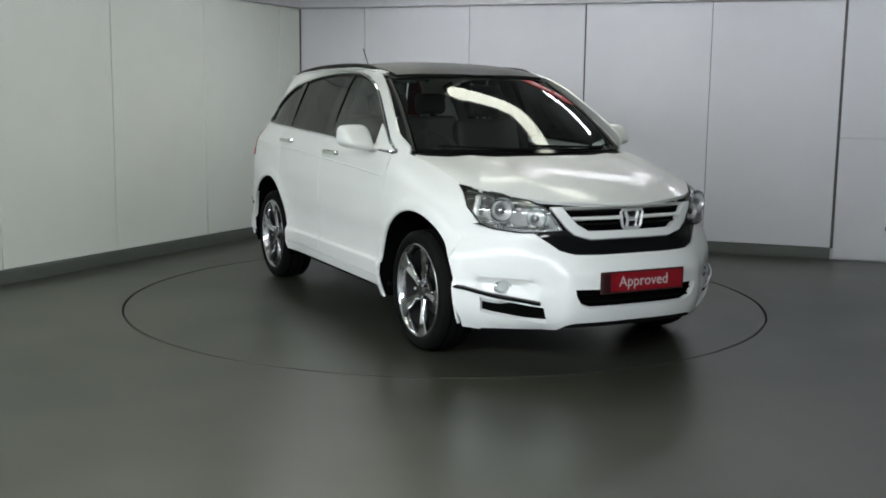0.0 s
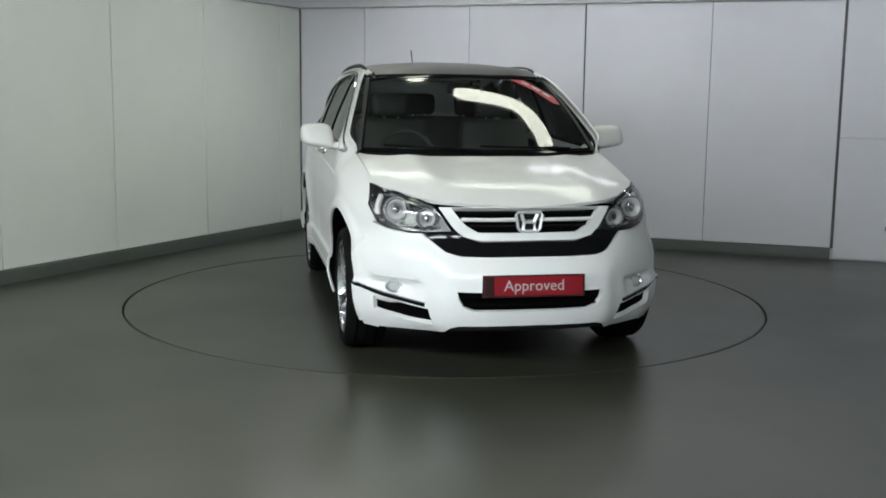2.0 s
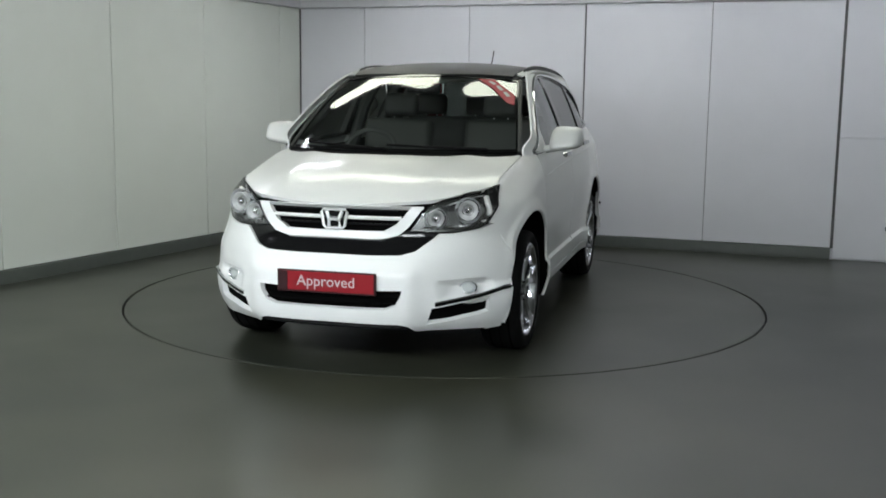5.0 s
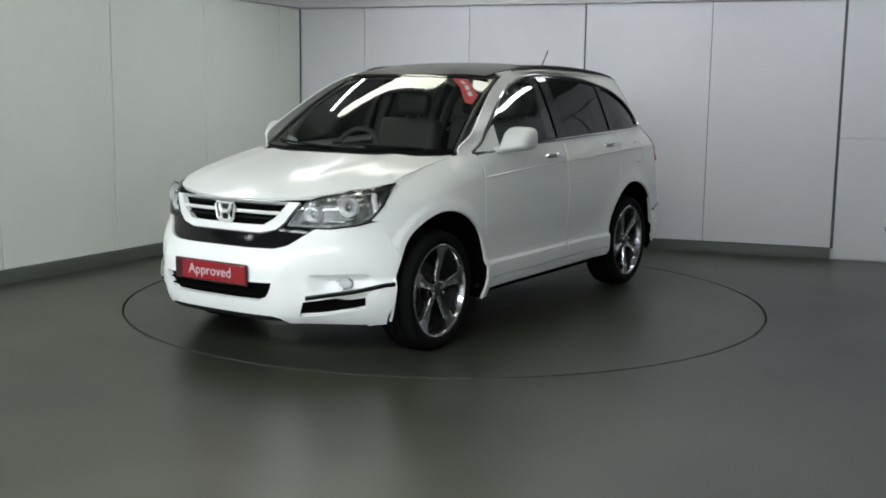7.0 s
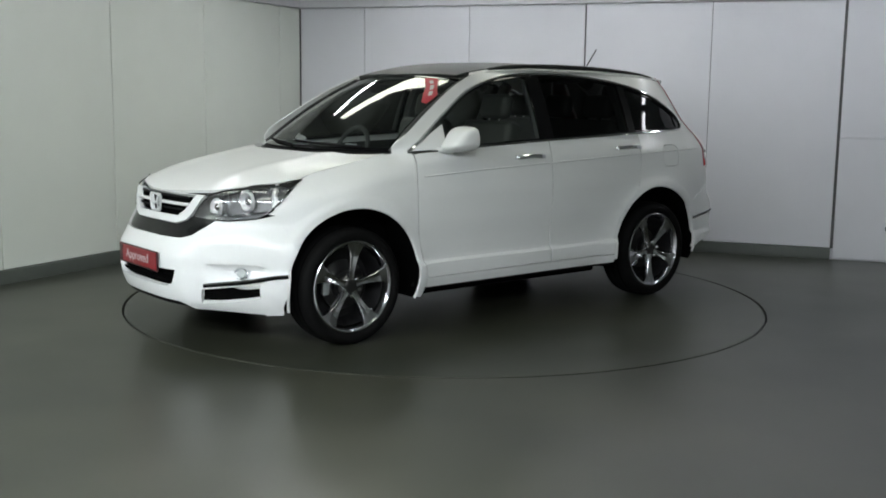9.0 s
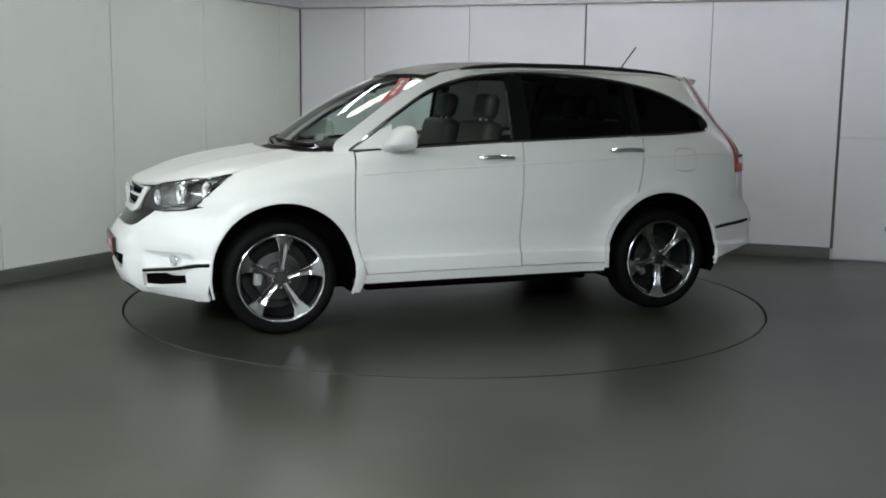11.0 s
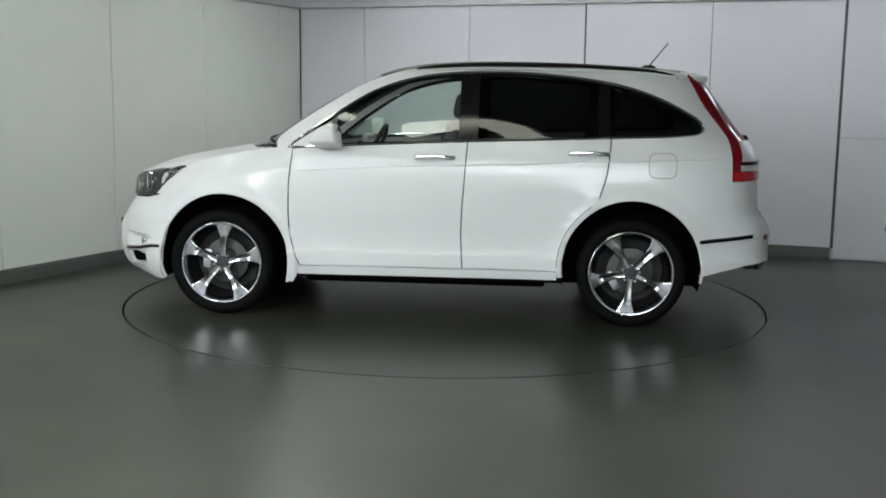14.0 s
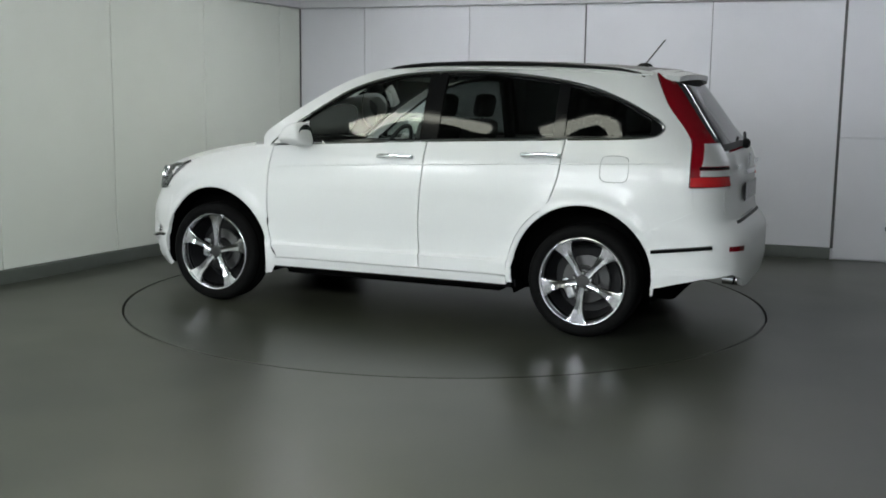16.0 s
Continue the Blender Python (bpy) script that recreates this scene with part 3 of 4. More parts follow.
def side_polys():
    g = 0.004
    low = [(p[0] + g, p[1]) for p in SEAM_A]
    fender = [(0.852 + g, 1.090)] + low[1:] + [(0.800, 0.300), (0.835, 0.235), (0.858, 0.235)]
    fender += arch_arc(0, 196, 28.5)
    fender += [(1.697, 0.652), (1.708, 0.70), (1.730, 0.766), (1.776, 0.772), (1.698, 0.852), (1.650, 0.892), (1.567, 0.957)]
    fender += [(x, hood_z(x, hood_edge(x)) - 0.002) for x in (1.52, 1.44, 1.36, 1.28, 1.2, 1.12, 1.05, 1.0)]
    fender += [(0.93, 1.090)]
    front_door = [(p[0] - g, p[1]) for p in SEAM_A[1:]] + [(-0.252 + g, 0.352)] + [(x + g, z) for x, z in reversed(SEAM_B[:-1])]
    front_door += [(x, z - 0.006) for x, z in reversed(BELT_C) if -0.268 < x < 0.84]
    rear_door = [(-0.252 - g, 0.352)] + [(-0.850, 0.352)] + arch_arc(1, 2, 60, 14, 0.030) + [(p[0] + g, p[1]) for p in reversed(SEAM_C)]
    rear_door += [(x, z - 0.006) for x, z in reversed(BELT_C) if -1.16 < x < -0.28] + [(x - g, z) for x, z in SEAM_B[:-1]]
    uni = [(0.878, 1.084)] + [(0.905, 1.078), (0.945, 1.080)] + PILLAR[:-1] + LAMP_EDGE
    uni += [(-1.925, 0.915), (-1.93, 0.79), (-1.80, 0.73), (-1.70, 0.682)]
    uni += arch_arc(1, 139, -8, 40) + arch_arc(1, -8, 56, 18, 0.026)
    uni += [(p[0] - g, p[1]) for p in reversed(SEAM_C)] + [(x, z - 0.006) for x, z in BELT_C if x < -1.165]
    uni += [(x - 0.008 * (1 if x < -1.6 else 0), z - (0.004 if z < 1.23 else -0.004)) for x, z in TIP_C[1:-1]]
    uni += [(x + (0.004 if x > 0 else 0), z + 0.008) for x, z in CROWN_C[:-1]]
    return fender, front_door, rear_door, uni


FENDER, FRONT_DOOR, REAR_DOOR, UNI = side_polys()


def wheel(parent, x, y, sd, turn):
    """Five-spoke alloy wheel with tyre, brake disc and caliper; its face looks along +y before it is turned."""
    w = empty("wheel")
    w.parent = parent
    w.matrix_basis = pose(x, y, 0.342, 0, turn, 0 if sd > 0 else 180)
    tagged(w, "chromed five-spoke alloy wheel with black tyre")
    R = 0.352
    prof = [(0.255, -0.100), (0.268, -0.112), (0.300, -0.118), (0.318, -0.112), (0.335, -0.092), (0.341, -0.05), (0.342, 0.0), (0.341, 0.05),
            (0.335, 0.092), (0.324, 0.107), (0.314, 0.1125), (0.310, 0.115), (0.298, 0.117), (0.285, 0.115), (0.274, 0.110), (0.2655, 0.100)]
    tyre = part("tyre", lathe(prof, 72, "y", closed=True), M_TYRE, w, "black rubber tyre")
    for yy in (-0.055, 0.0, 0.055):
        part("tread_groove", lathe([(0.3418, yy - 0.005), (0.3421, yy), (0.3418, yy + 0.005)], 72, "y"), M_UNDER, tyre)
    rimp = [(0.247, 0.100), (0.2475, 0.106), (0.243, 0.109), (0.236, 0.107), (0.229, 0.098), (0.224, 0.070), (0.215, 0.02), (0.205, -0.06), (0.235, -0.095), (0.247, -0.10)]
    rimp = [(rr * 1.075, yy) for rr, yy in rimp]
    rim = part("rim", lathe(rimp, 72, "y"), M_ALLOY, w, "polished alloy rim")
    part("barrel", lathe([(0.2312, 0.064), (0.2200, 0.0), (0.207, -0.07), (0.03, -0.085), (0.0, -0.085)], 48, "y"), M_ALLOYDARK, w)
    part("brake_disc", lathe([(0.145, -0.022), (0.145, -0.006), (0.085, 0.0), (0.080, 0.022), (0.0, 0.022)], 48, "y"), M_DISC, w, "steel brake disc")
    cal = merge(*[box(0.128 * math.cos(a), 0.004, 0.128 * math.sin(a), 0.050, 0.03, 0.070, 0.012, 2) for a in (radians(12), radians(-12))])
    part("caliper", cal, M_SATIN, w)
    hub = part("hub", lathe([(0.066, 0.040), (0.064, 0.060), (0.056, 0.068), (0.040, 0.072), (0.036, 0.084), (0.0, 0.086)], 40, "y"), M_DISC, w)
    part("centre_cap", lathe([(0.031, 0.084), (0.030, 0.0895), (0.0, 0.091)], 28, "y"), M_DISC, w)
    for k in range(5):
        a0 = radians(90 + 72 * k)
        bm = bmesh.new()
        rows = []
        # half-width, face height, hollow depth along the spoke
        for r, hw, h, dip in ((0.040, 0.020, 0.078, 0.003), (0.085, 0.0185, 0.081, 0.008), (0.125, 0.0215, 0.089, 0.011), (0.165, 0.027, 0.096, 0.013), (0.205, 0.037, 0.101, 0.012), (0.236, 0.052, 0.104, 0.008), (0.257, 0.072, 0.1060, 0.003)):
            ring = []
            for v, hh in ((-1.0, -0.030), (-1.0, -0.004), (-0.82, 0.0), (0.0, -dip), (0.82, 0.0), (1.0, -0.004), (1.0, -0.030)):
                rr = math.sqrt(max(1e-6, r * r - (0.6 * v * hw) ** 2)) if r > 0.19 else r
                ring.append(bm.verts.new((rr * math.cos(a0) - v * hw * math.sin(a0), h + hh, rr * math.sin(a0) + v * hw * math.cos(a0))))
            rows.append(ring)
        for A, B in zip(rows, rows[1:]):
            for i in range(6):
                bm.faces.new((A[i], A[i + 1], B[i + 1], B[i]))
        bmesh.ops.recalc_face_normals(bm, faces=bm.faces)
        part("spoke", bm, M_ALLOY, w, smooth=50)
        b0 = a0 + radians(36)
        part("wheel_nut", moved(lathe([(0.0115, 0.066), (0.0115, 0.092), (0.008, 0.097), (0.0, 0.097)], 6, "y"), Matrix.Translation((0.053 * math.cos(b0), 0, 0.053 * math.sin(b0)))), M_CHROME, w, smooth=20)
    return w


def build_car():
    car = empty("car")
    tagged(car, "white compact sport utility car with dark roof and chrome wheels", "car")
    for sd in (1, -1):
        S = mirror_fn(side, sd)
        # ---- flank panels
        part("front_fender", patch(FENDER, S, (0.020, 0.018)), M_PAINT, car)
        fd = part("front_door", patch(FRONT_DOOR, S, (0.06, 0.016), thick=0.02), M_PAINT, car)
        rd = part("rear_door", patch(REAR_DOOR, S, (0.06, 0.016), thick=0.02), M_PAINT, car)
        hole = []
        flap = []
        for k in range(24):
            a = 2 * math.pi * k / 24
            c, s = math.cos(a), math.sin(a)
            q = lambda v: math.copysign(abs(v) ** 0.5, v)
            hole.append((-1.480 + 0.0862 * q(c), 1.017 + 0.0782 * q(s)))
            flap.append((-1.480 + 0.083 * q(c), 1.017 + 0.075 * q(s)))
        uni = part("body_side", patch(UNI, S, (0.022, 0.020), holes=[hole] if sd > 0 else []), M_PAINT, car)
        if sd > 0:
            part("fuel_flap", patch(flap, S, (0.04, 0.03), raise_by=-0.001), M_PAINT, car)
            part("flap_recess", patch(hole, S, (0.05, 0.05), thick=0, raise_by=-0.006), M_JOINT, car)
        seam_f = [(1.662, 0.605), (1.692, 0.578), (1.735, 0.68), (1.735, 0.76), (1.690, 0.765), (1.675, 0.66)]
        part("seam_flange", patch(seam_f, S, (0.03, 0.03), thick=0, raise_by=-0.0035), M_PAINT, car)
        seam_r = [(-1.614, 0.681), (-1.661, 0.625), (-1.72, 0.655), (-1.82, 0.700), (-1.95, 0.765), (-1.95, 0.82), (-1.78, 0.755), (-1.69, 0.71)]
        part("seam_flange", patch(seam_r, S, (0.03, 0.03), thick=0, raise_by=-0.0035), M_PAINT, car)
        sill = [(0.800, 0.342), (0.800, 0.290), (0.70, 0.288), (-0.80, 0.292), (-0.846, 0.296), (-0.846, 0.344), (-0.2, 0.344)]
        part("sill", patch(sill, S, (0.05, 0.02), thick=0.03, raise_by=0.004), M_PAINT, car)
        part("sill_underside", patch([(0.86, 0.292), (0.86, 0.245), (-0.88, 0.245), (-0.88, 0.296)], S, (0.06, 0.03), thick=0.03, raise_by=-0.05), M_BLACK, car)
        # rolled lips of the wheel openings
        for k, (a0, a1) in enumerate(((198, -18), (190, -8))):
            cx, cz, r = ARCHES[k]
            pts = [S(x, z) for x, z in arch_arc(k, a0, a1, 40, 0.002)]
            pts = [(x, y - sd * 0.008, z) for x, y, z in pts]
            part("arch_lip", tube(pts, 0.009, 6), M_PAINT, car)
            prof = [(cx + (r + 0.004) * math.cos(radians(a)), cz + (r + 0.004) * math.sin(radians(a))) for a in range(198, -19, -6)]
            bm = bmesh.new()
            for y0, y1 in ((0.645, 0.93),):
                A = [bm.verts.new((x, sd * y0, z)) for x, z in prof]
                B = [bm.verts.new((x, sd * (min(y1, abs(side(x, max(z, 0.24))[1]) - 0.010)), z)) for x, z in prof]
                for i in range(len(A) - 1):
                    bm.faces.new((A[i], A[i + 1], B[i + 1], B[i]))
                bm.faces.new(A)
            part("arch_liner", bm, M_UNDER, car)
        # ---- side glass and its frame
        dark = lambda poly, lift, th=0.006: patch(poly, S, (0.06, 0.05), thick=th, raise_by=lift)
        def cut(x0, x1, inset):
            """The piece of the window opening between two lengths, pulled in from its rim."""
            top = sorted(CROWN_C)
            bot = sorted(BELT_C)
            n = 22
            xs = [x0 + (x1 - x0) * i / n for i in range(n + 1)]
            tz = [float(np.interp(x, [a for a, _ in top], [b for _, b in top])) - inset for x in xs]
            bz = [float(np.interp(x, [a for a, _ in bot], [b for _, b in bot])) + inset for x in xs]
            lo = [(x, b) for x, b, t in zip(xs, bz, tz) if t > b + 0.004]
            hi = [(x, t) for x, b, t in zip(xs, bz, tz) if t > b + 0.004]
            return lo + hi[::-1]
        gl_f = cut(-0.215, 0.80, 0.016)
        gl_r = cut(-1.085, -0.335, 0.016)
        gl_q = cut(-1.66, -1.155, 0.020)
        part("door_glass", dark(gl_f, -0.012, 0.003), M_CLEAR, fd, "clear door glass").visible_shadow = False
        part("door_glass", dark(gl_r, -0.012, 0.003), M_PRIVACY, rd, "dark privacy glass").visible_shadow = False
        part("quarter_glass", dark(gl_q, -0.012, 0.003), M_PRIVACY, car, "dark privacy glass").visible_shadow = False
        frame_poly = [p for p in WINDOW]
        part("window_frame", patch(frame_poly, S, (0.05, 0.04), holes=[gl_f, gl_r, gl_q], thick=0.02, raise_by=-0.004), M_GLOSSBLACK, car)
        rim = [S(x, z) for x, z in WINDOW]
        part("window_trim", tube([(x, y + sd * 0.003, z) for x, y, z in rim], 0.0075, 6, closed=True), M_CHROME, car, "chrome window surround")
        # ---- handles
        for par, hx, hz in ((fd, -0.072, 1.046), (rd, -1.030, 1.084)):
            y0 = side(hx, hz)[1]
            pts = [(hx + d, sd * (side(hx + d, hz)[1] + b), hz + 0.004 - 0.006 * abs(d) / 0.12) for d, b in ((-0.125, 0.0), (-0.115, 0.018), (-0.06, 0.034), (0.0, 0.038), (0.06, 0.034), (0.115, 0.018), (0.125, 0.0))]
            part("handle", tube(curve_through(pts, 3), 0.014, 8, flat=0.6), M_CHROME, par, "chrome door handle")
            cup = arc(hx, hz - 0.006, 0.05, 0, 360, 20)[:-1]
            part("handle_cup", patch([(hx + (x - hx) * 1.5, hz - 0.006 + (z - hz + 0.006) * 0.6) for x, z in cup], S, (0.04, 0.03), thick=0, raise_by=0.0015), M_PAINT, par)
        # crease line along the shoulder
        pts = [S(x, z) for x, z in curve_through([(0.80, 0.952), (0.274, 0.980), (-0.467, 1.010), (-0.818, 1.025), (-1.36, 1.046), (-1.82, 1.062)], 5)]
        part("shoulder_crease", tube([(x, y - sd * 0.001, z) for x, y, z in pts], 0.006, 6), M_PAINT, car)
        # ---- mirror
        mir = empty("door_mirror")
        mir.parent = fd
        bm = bmesh.new()
        bmesh.ops.create_uvsphere(bm, u_segments=28, v_segments=18, radius=1)
        for v in bm.verts:
            x, y, z = v.co
            q = lambda t, e: math.copysign(abs(t) ** e, t)
            x, y, z = q(x, 0.70), q(y, 0.5), q(z, 0.55)
            v.co = (0.55 + (0.130 - 0.05 * z) * x * (1 if x > 0 else 0.25), sd * (0.948 + 0.108 * y + 0.012 * (z + 1) * (0.5 - 0.5 * y)), 1.170 + (0.078 - 0.010 * y) * (z if z > 0 else 0.9 * z) + 0.008 * y)
        part("mirror_shell", bm, M_PAINT, mir, smooth=60)
        part("mirror_glass", moved(lathe([(0.0, 0), (0.9, 0), (1.0, 0.02)], 28, "x"), Matrix.Translation((0.523, sd * 0.955, 1.174)) @ Matrix.Diagonal((-0.1, 0.088, 0.060, 1))), M_CHROME, mir)
        ind = [(0.655 - 0.085 * t * t, sd * (0.93 + 0.115 * t), 1.168) for t in [i / 8 for i in range(9)]]
        part("indicator", tube(ind, 0.013, 6), M_REFLECTOR, mir, "clear mirror indicator")
        stalk = [(0.66, sd * 0.80, 1.105), (0.62, sd * 0.84, 1.108), (0.58, sd * 0.89, 1.116), (0.56, sd * 0.94, 1.125)]
        part("mirror_stalk", tube(curve_through(stalk, 4), 0.024, 10, flat=2.0), M_PAINT, mir)
        sail = [(0.86, 1.100), (0.60, 1.112), (0.60, 1.255), (0.70, 1.205)]
        part("mirror_sail", patch(sail, S, (0.04, 0.04), thick=0.01, raise_by=0.003), M_PAINT, mir)
        # ---- flank inner trim, so that the cabin is dark inside
        part("door_trim", patch([(0.83, 0.36), (-0.80, 0.42), (-0.95, 0.78), (-1.30, 0.86), (-1.75, 0.86), (-1.75, 1.17), (-1.1, 1.155), (0.80, 1.075)], S, (0.08, 0.06), thick=0.0, raise_by=-0.06), M_TRIM, car)
        # ---- roof rail
        rp = [(x, sd * 0.585, ROOF(x) - 0.050 + h) for x, h in ((0.12, -0.03), (0.05, 0.004), (-0.2, 0.016), (-0.6, 0.020), (-1.0, 0.020), (-1.35, 0.014), (-1.52, 0.0), (-1.58, -0.02))]
        part("roof_rail", tube(curve_through(rp, 5), 0.013, 8), M_BLACK, car, "black roof rail")
        # ---- rear lamp: wraps from the flank to the tailgate
        RW = mirror_fn(wrap_rear, 1)
        edge = [(r_of_x(x - 0.004, z), z) for x, z in LAMP_EDGE]
        z_top, z_bot = LAMP_EDGE[0][1], 0.927
        zs = [z_bot, 1.0, 1.06, 1.13, 1.18, 1.25, 1.32, 1.40, 1.48, 1.55]
        inn = {0.927: 0.60, 1.0: 0.60, 1.06: 0.605, 1.13: 0.62, 1.18: 0.635, 1.25: 0.625, 1.32: 0.61, 1.40: 0.585, 1.48: 0.555, 1.55: 0.53}
        inner = [(r_of_y(inn[z], z), z) for z in zs]
        poly = [(sd * p, z) for p, z in inner + edge]
        part("tail_lamp", patch(poly, wrap_rear, (0.03, 0.03), thick=0.03, raise_by=0.006), M_RED, car, "tall red tail lamp")
        for nm, z0, z1, x0, x1, yi, mt, lb in (("reverse_lens", 1.045, 1.165, -1.965, -1.955, 0.60, M_RING, "clear lens in the tail lamp"), ("lamp_band", 1.026, 1.040, -1.955, -1.955, 0.60, M_GLOSSBLACK, ""),
                                               ("indicator_lens", 0.988, 1.022, -1.960, -1.960, 0.60, M_RING, "clear lens in the tail lamp"), ("brake_lens", 0.930, 0.982, -1.915, -1.912, 0.60, M_REDBRIGHT, "bright red brake lens")):
            q = [(sd * r_of_y(yi, z0), z0), (sd * r_of_x(x0, z0), z0), (sd * r_of_x(x1, z1), z1), (sd * r_of_y(yi + 0.015, z1), z1)]
            part(nm, patch(q, wrap_rear, (0.025, 0.02), thick=0.006, raise_by=0.011), mt, car, lb)
        cor = [(r_of_x(-1.912, 0.922), 0.922), (r_of_x(-1.929, 0.915), 0.915), (r_of_x(-1.934, 0.795), 0.795), (r_of_x(-1.955, 0.796), 0.796), (r_of_y(0.666, 0.783), 0.783), (r_of_y(0.666, 0.904), 0.904), (r_of_y(0.60, 0.920), 0.920)]
        part("rear_corner", patch([(sd * p, z) for p, z in cor], wrap_rear, (0.03, 0.03), thick=0.015), M_PAINT, car)
        back = [(r_of_x(-1.90, 0.92), 0.92), (r_of_x(-1.92, 0.77), 0.77), (r_of_x(-1.92, 0.715), 0.715), (r_of_y(0.3, 0.70), 0.70), (r_of_y(0.3, 0.75), 0.75), (r_of_y(0.58, 0.78), 0.78), (r_of_y(0.58, 0.93), 0.93)]
        part("seam_flange", patch([(sd * p, z) for p, z in back], wrap_rear, (0.03, 0.03), thick=0, raise_by=-0.0035), M_PAINT, car)
        # ---- side trim strips on the bumpers
        pts = [wrap_nose(sd * p, z) for p, z in curve_through([(p_of_x(1.728, 0.438), 0.438), (p_of_x(1.80, 0.431), 0.431), (p_of_y(0.70, 0.405), 0.405), (p_of_y(0.60, 0.388), 0.388), (p_of_y(0.53, 0.376), 0.376)], 5)]
        pts = [(x + 0.001, y + sd * 0.001, z) for x, y, z in pts]
        part("bumper_strip", tube(pts, 0.010, 6), M_GLOSSBLACK, car, "dark chrome-edged bumper strip")
        part("bumper_strip_edge", tube([(x + 0.003, y + sd * 0.003, z + 0.010) for x, y, z in pts], 0.0055, 6), M_CHROME, car)
        pts = [S(x, z) for x, z in [(-1.718, 0.552), (-1.80, 0.560), (-1.88, 0.568), (-1.96, 0.576), (-2.05, 0.585)]]
        part("bumper_strip", tube([(x, y + sd * 0.004, z) for x, y, z in pts], 0.010, 6), M_GLOSSBLACK, car, "dark chrome-edged bumper strip")
        part("bumper_strip_edge", tube([(x, y + sd * 0.006, z + 0.010) for x, y, z in pts], 0.0055, 6), M_CHROME, car)
        # ---- headlamp
        lamp = [(p_of_x(1.572, 0.957), 0.957), (p_of_x(1.68, 0.944), 0.944), (p_of_x(1.80, 0.925), 0.925), (p_of_y(0.60, 0.912), 0.912), (p_of_y(0.53, 0.898), 0.898), (p_of_y(0.475, 0.872), 0.872),
                (p_of_y(0.43, 0.81), 0.81), (p_of_y(0.395, 0.748), 0.748), (p_of_y(0.50, 0.740), 0.740), (p_of_y(0.595, 0.738), 0.738), (p_of_y(0.70, 0.752), 0.752), (p_of_x(1.788, 0.772), 0.772), (p_of_x(1.703, 0.856), 0.856)]
        lamp = [(sd * p, z) for p, z in lamp]
        hl = part("headlamp", patch(lamp, wrap_front, (0.03, 0.03), thick=0.05, raise_by=-0.055, back=False), M_LAMPDARK, car, "clear headlamp with chrome reflectors")
        part("lamp_cover", patch(lamp, wrap_front, (0.03, 0.03), thick=0.004, raise_by=0.004), M_LAMPCOVER, hl).visible_shadow = False
        mp, mz = sum(p for p, _ in lamp) / len(lamp), sum(z for _, z in lamp) / len(lamp)
        part("lamp_wall", patch(lamp, wrap_front, (0.03, 0.03), holes=[[(mp + (p - mp) * 0.965, mz + (z - mz) * 0.95) for p, z in lamp]], thick=0.055, raise_by=-0.003), M_REFLECTOR, hl)
        rimc = [wrap_front(p, z) for p, z in dense(lamp, 0.03)]
        part("lamp_seal", tube(rimc, 0.003, 6, closed=True), M_BLACK, hl)
        for ly, lz, lr, ln in ((0.650, 0.842, 0.050, 0), (0.510, 0.806, 0.041, 0)):
            p0 = Vector(wrap_front(sd * p_of_y(ly, lz), lz))
            d = Vector((1.0, sd * 0.18, 0.02)).normalized()
            m = Matrix.Translation(p0 - d * 0.052) @ d.to_track_quat("X", "Z").to_matrix().to_4x4()
            part("reflector_bowl", moved(lathe([(lr * 1.38, 0.026), (lr * 1.25, 0.012), (lr * 1.02, -0.006), (lr * 0.6, -0.012)], 32, "x"), m), M_CHROME, hl)
            part("reflector_ring", moved(lathe([(lr * 0.62, 0.0), (lr * 0.70, 0.012), (lr * 0.95, 0.030), (lr, 0.034), (lr * 1.04, 0.030), (lr * 1.02, 0.0)], 36, "x"), m), M_RING, hl)
            part("projector_lens", moved(lathe([(lr * 0.62, 0.0), (lr * 0.55, 0.016), (lr * 0.35, 0.028), (0.0, 0.034)], 32, "x"), m), M_REFLECTOR if lr < 0.055 else M_LAMPDARK, hl)
        brow = [wrap_front(sd * p, z) for p, z in curve_through([(p_of_x(1.66, 0.925), 0.925), (p_of_y(0.66, 0.905), 0.905), (p_of_y(0.56, 0.878), 0.878), (p_of_y(0.47, 0.84), 0.84)], 5)]
        part("lamp_brow", tube([(x - 0.03, y - sd * 0.012, z) for x, y, z in brow], 0.012, 6), M_CHROME, hl)
        low = [wrap_front(sd * p, z) for p, z in curve_through([(p_of_x(1.735, 0.79), 0.79), (p_of_y(0.70, 0.775), 0.775), (p_of_y(0.60, 0.760), 0.760), (p_of_y(0.46, 0.765), 0.765)], 5)]
        part("lamp_sill", tube([(x - 0.028, y - sd * 0.010, z) for x, y, z in low], 0.010, 6), M_CHROME, hl)
        fin = [wrap_front(sd * p, z) for p, z in curve_through([(p_of_y(0.745, 0.80), 0.80), (p_of_y(0.742, 0.85), 0.85), (p_of_y(0.722, 0.90), 0.90)], 5)]
        part("side_reflector", tube([(x - 0.03, y - sd * 0.016, z) for x, y, z in fin], 0.016, 8), M_RING, hl)
        # ---- fog lamp
        p0 = Vector(wrap_front(sd * p_of_y(0.655, 0.447), 0.447))
        d = Vector((1.0, sd * 0.45, 0.0)).normalized()
        m = Matrix.Translation(p0 + d * 0.006) @ d.to_track_quat("X", "Z").to_matrix().to_4x4()
        fog = part("fog_lamp", moved(lathe([(0.040, -0.03), (0.042, 0.010), (0.037, 0.014), (0.030, 0.004), (0.0, 0.0)], 28, "x"), m @ Matrix.Diagonal((1, 1.15, 0.85, 1))), M_CHROME, car, "round chrome fog lamp")
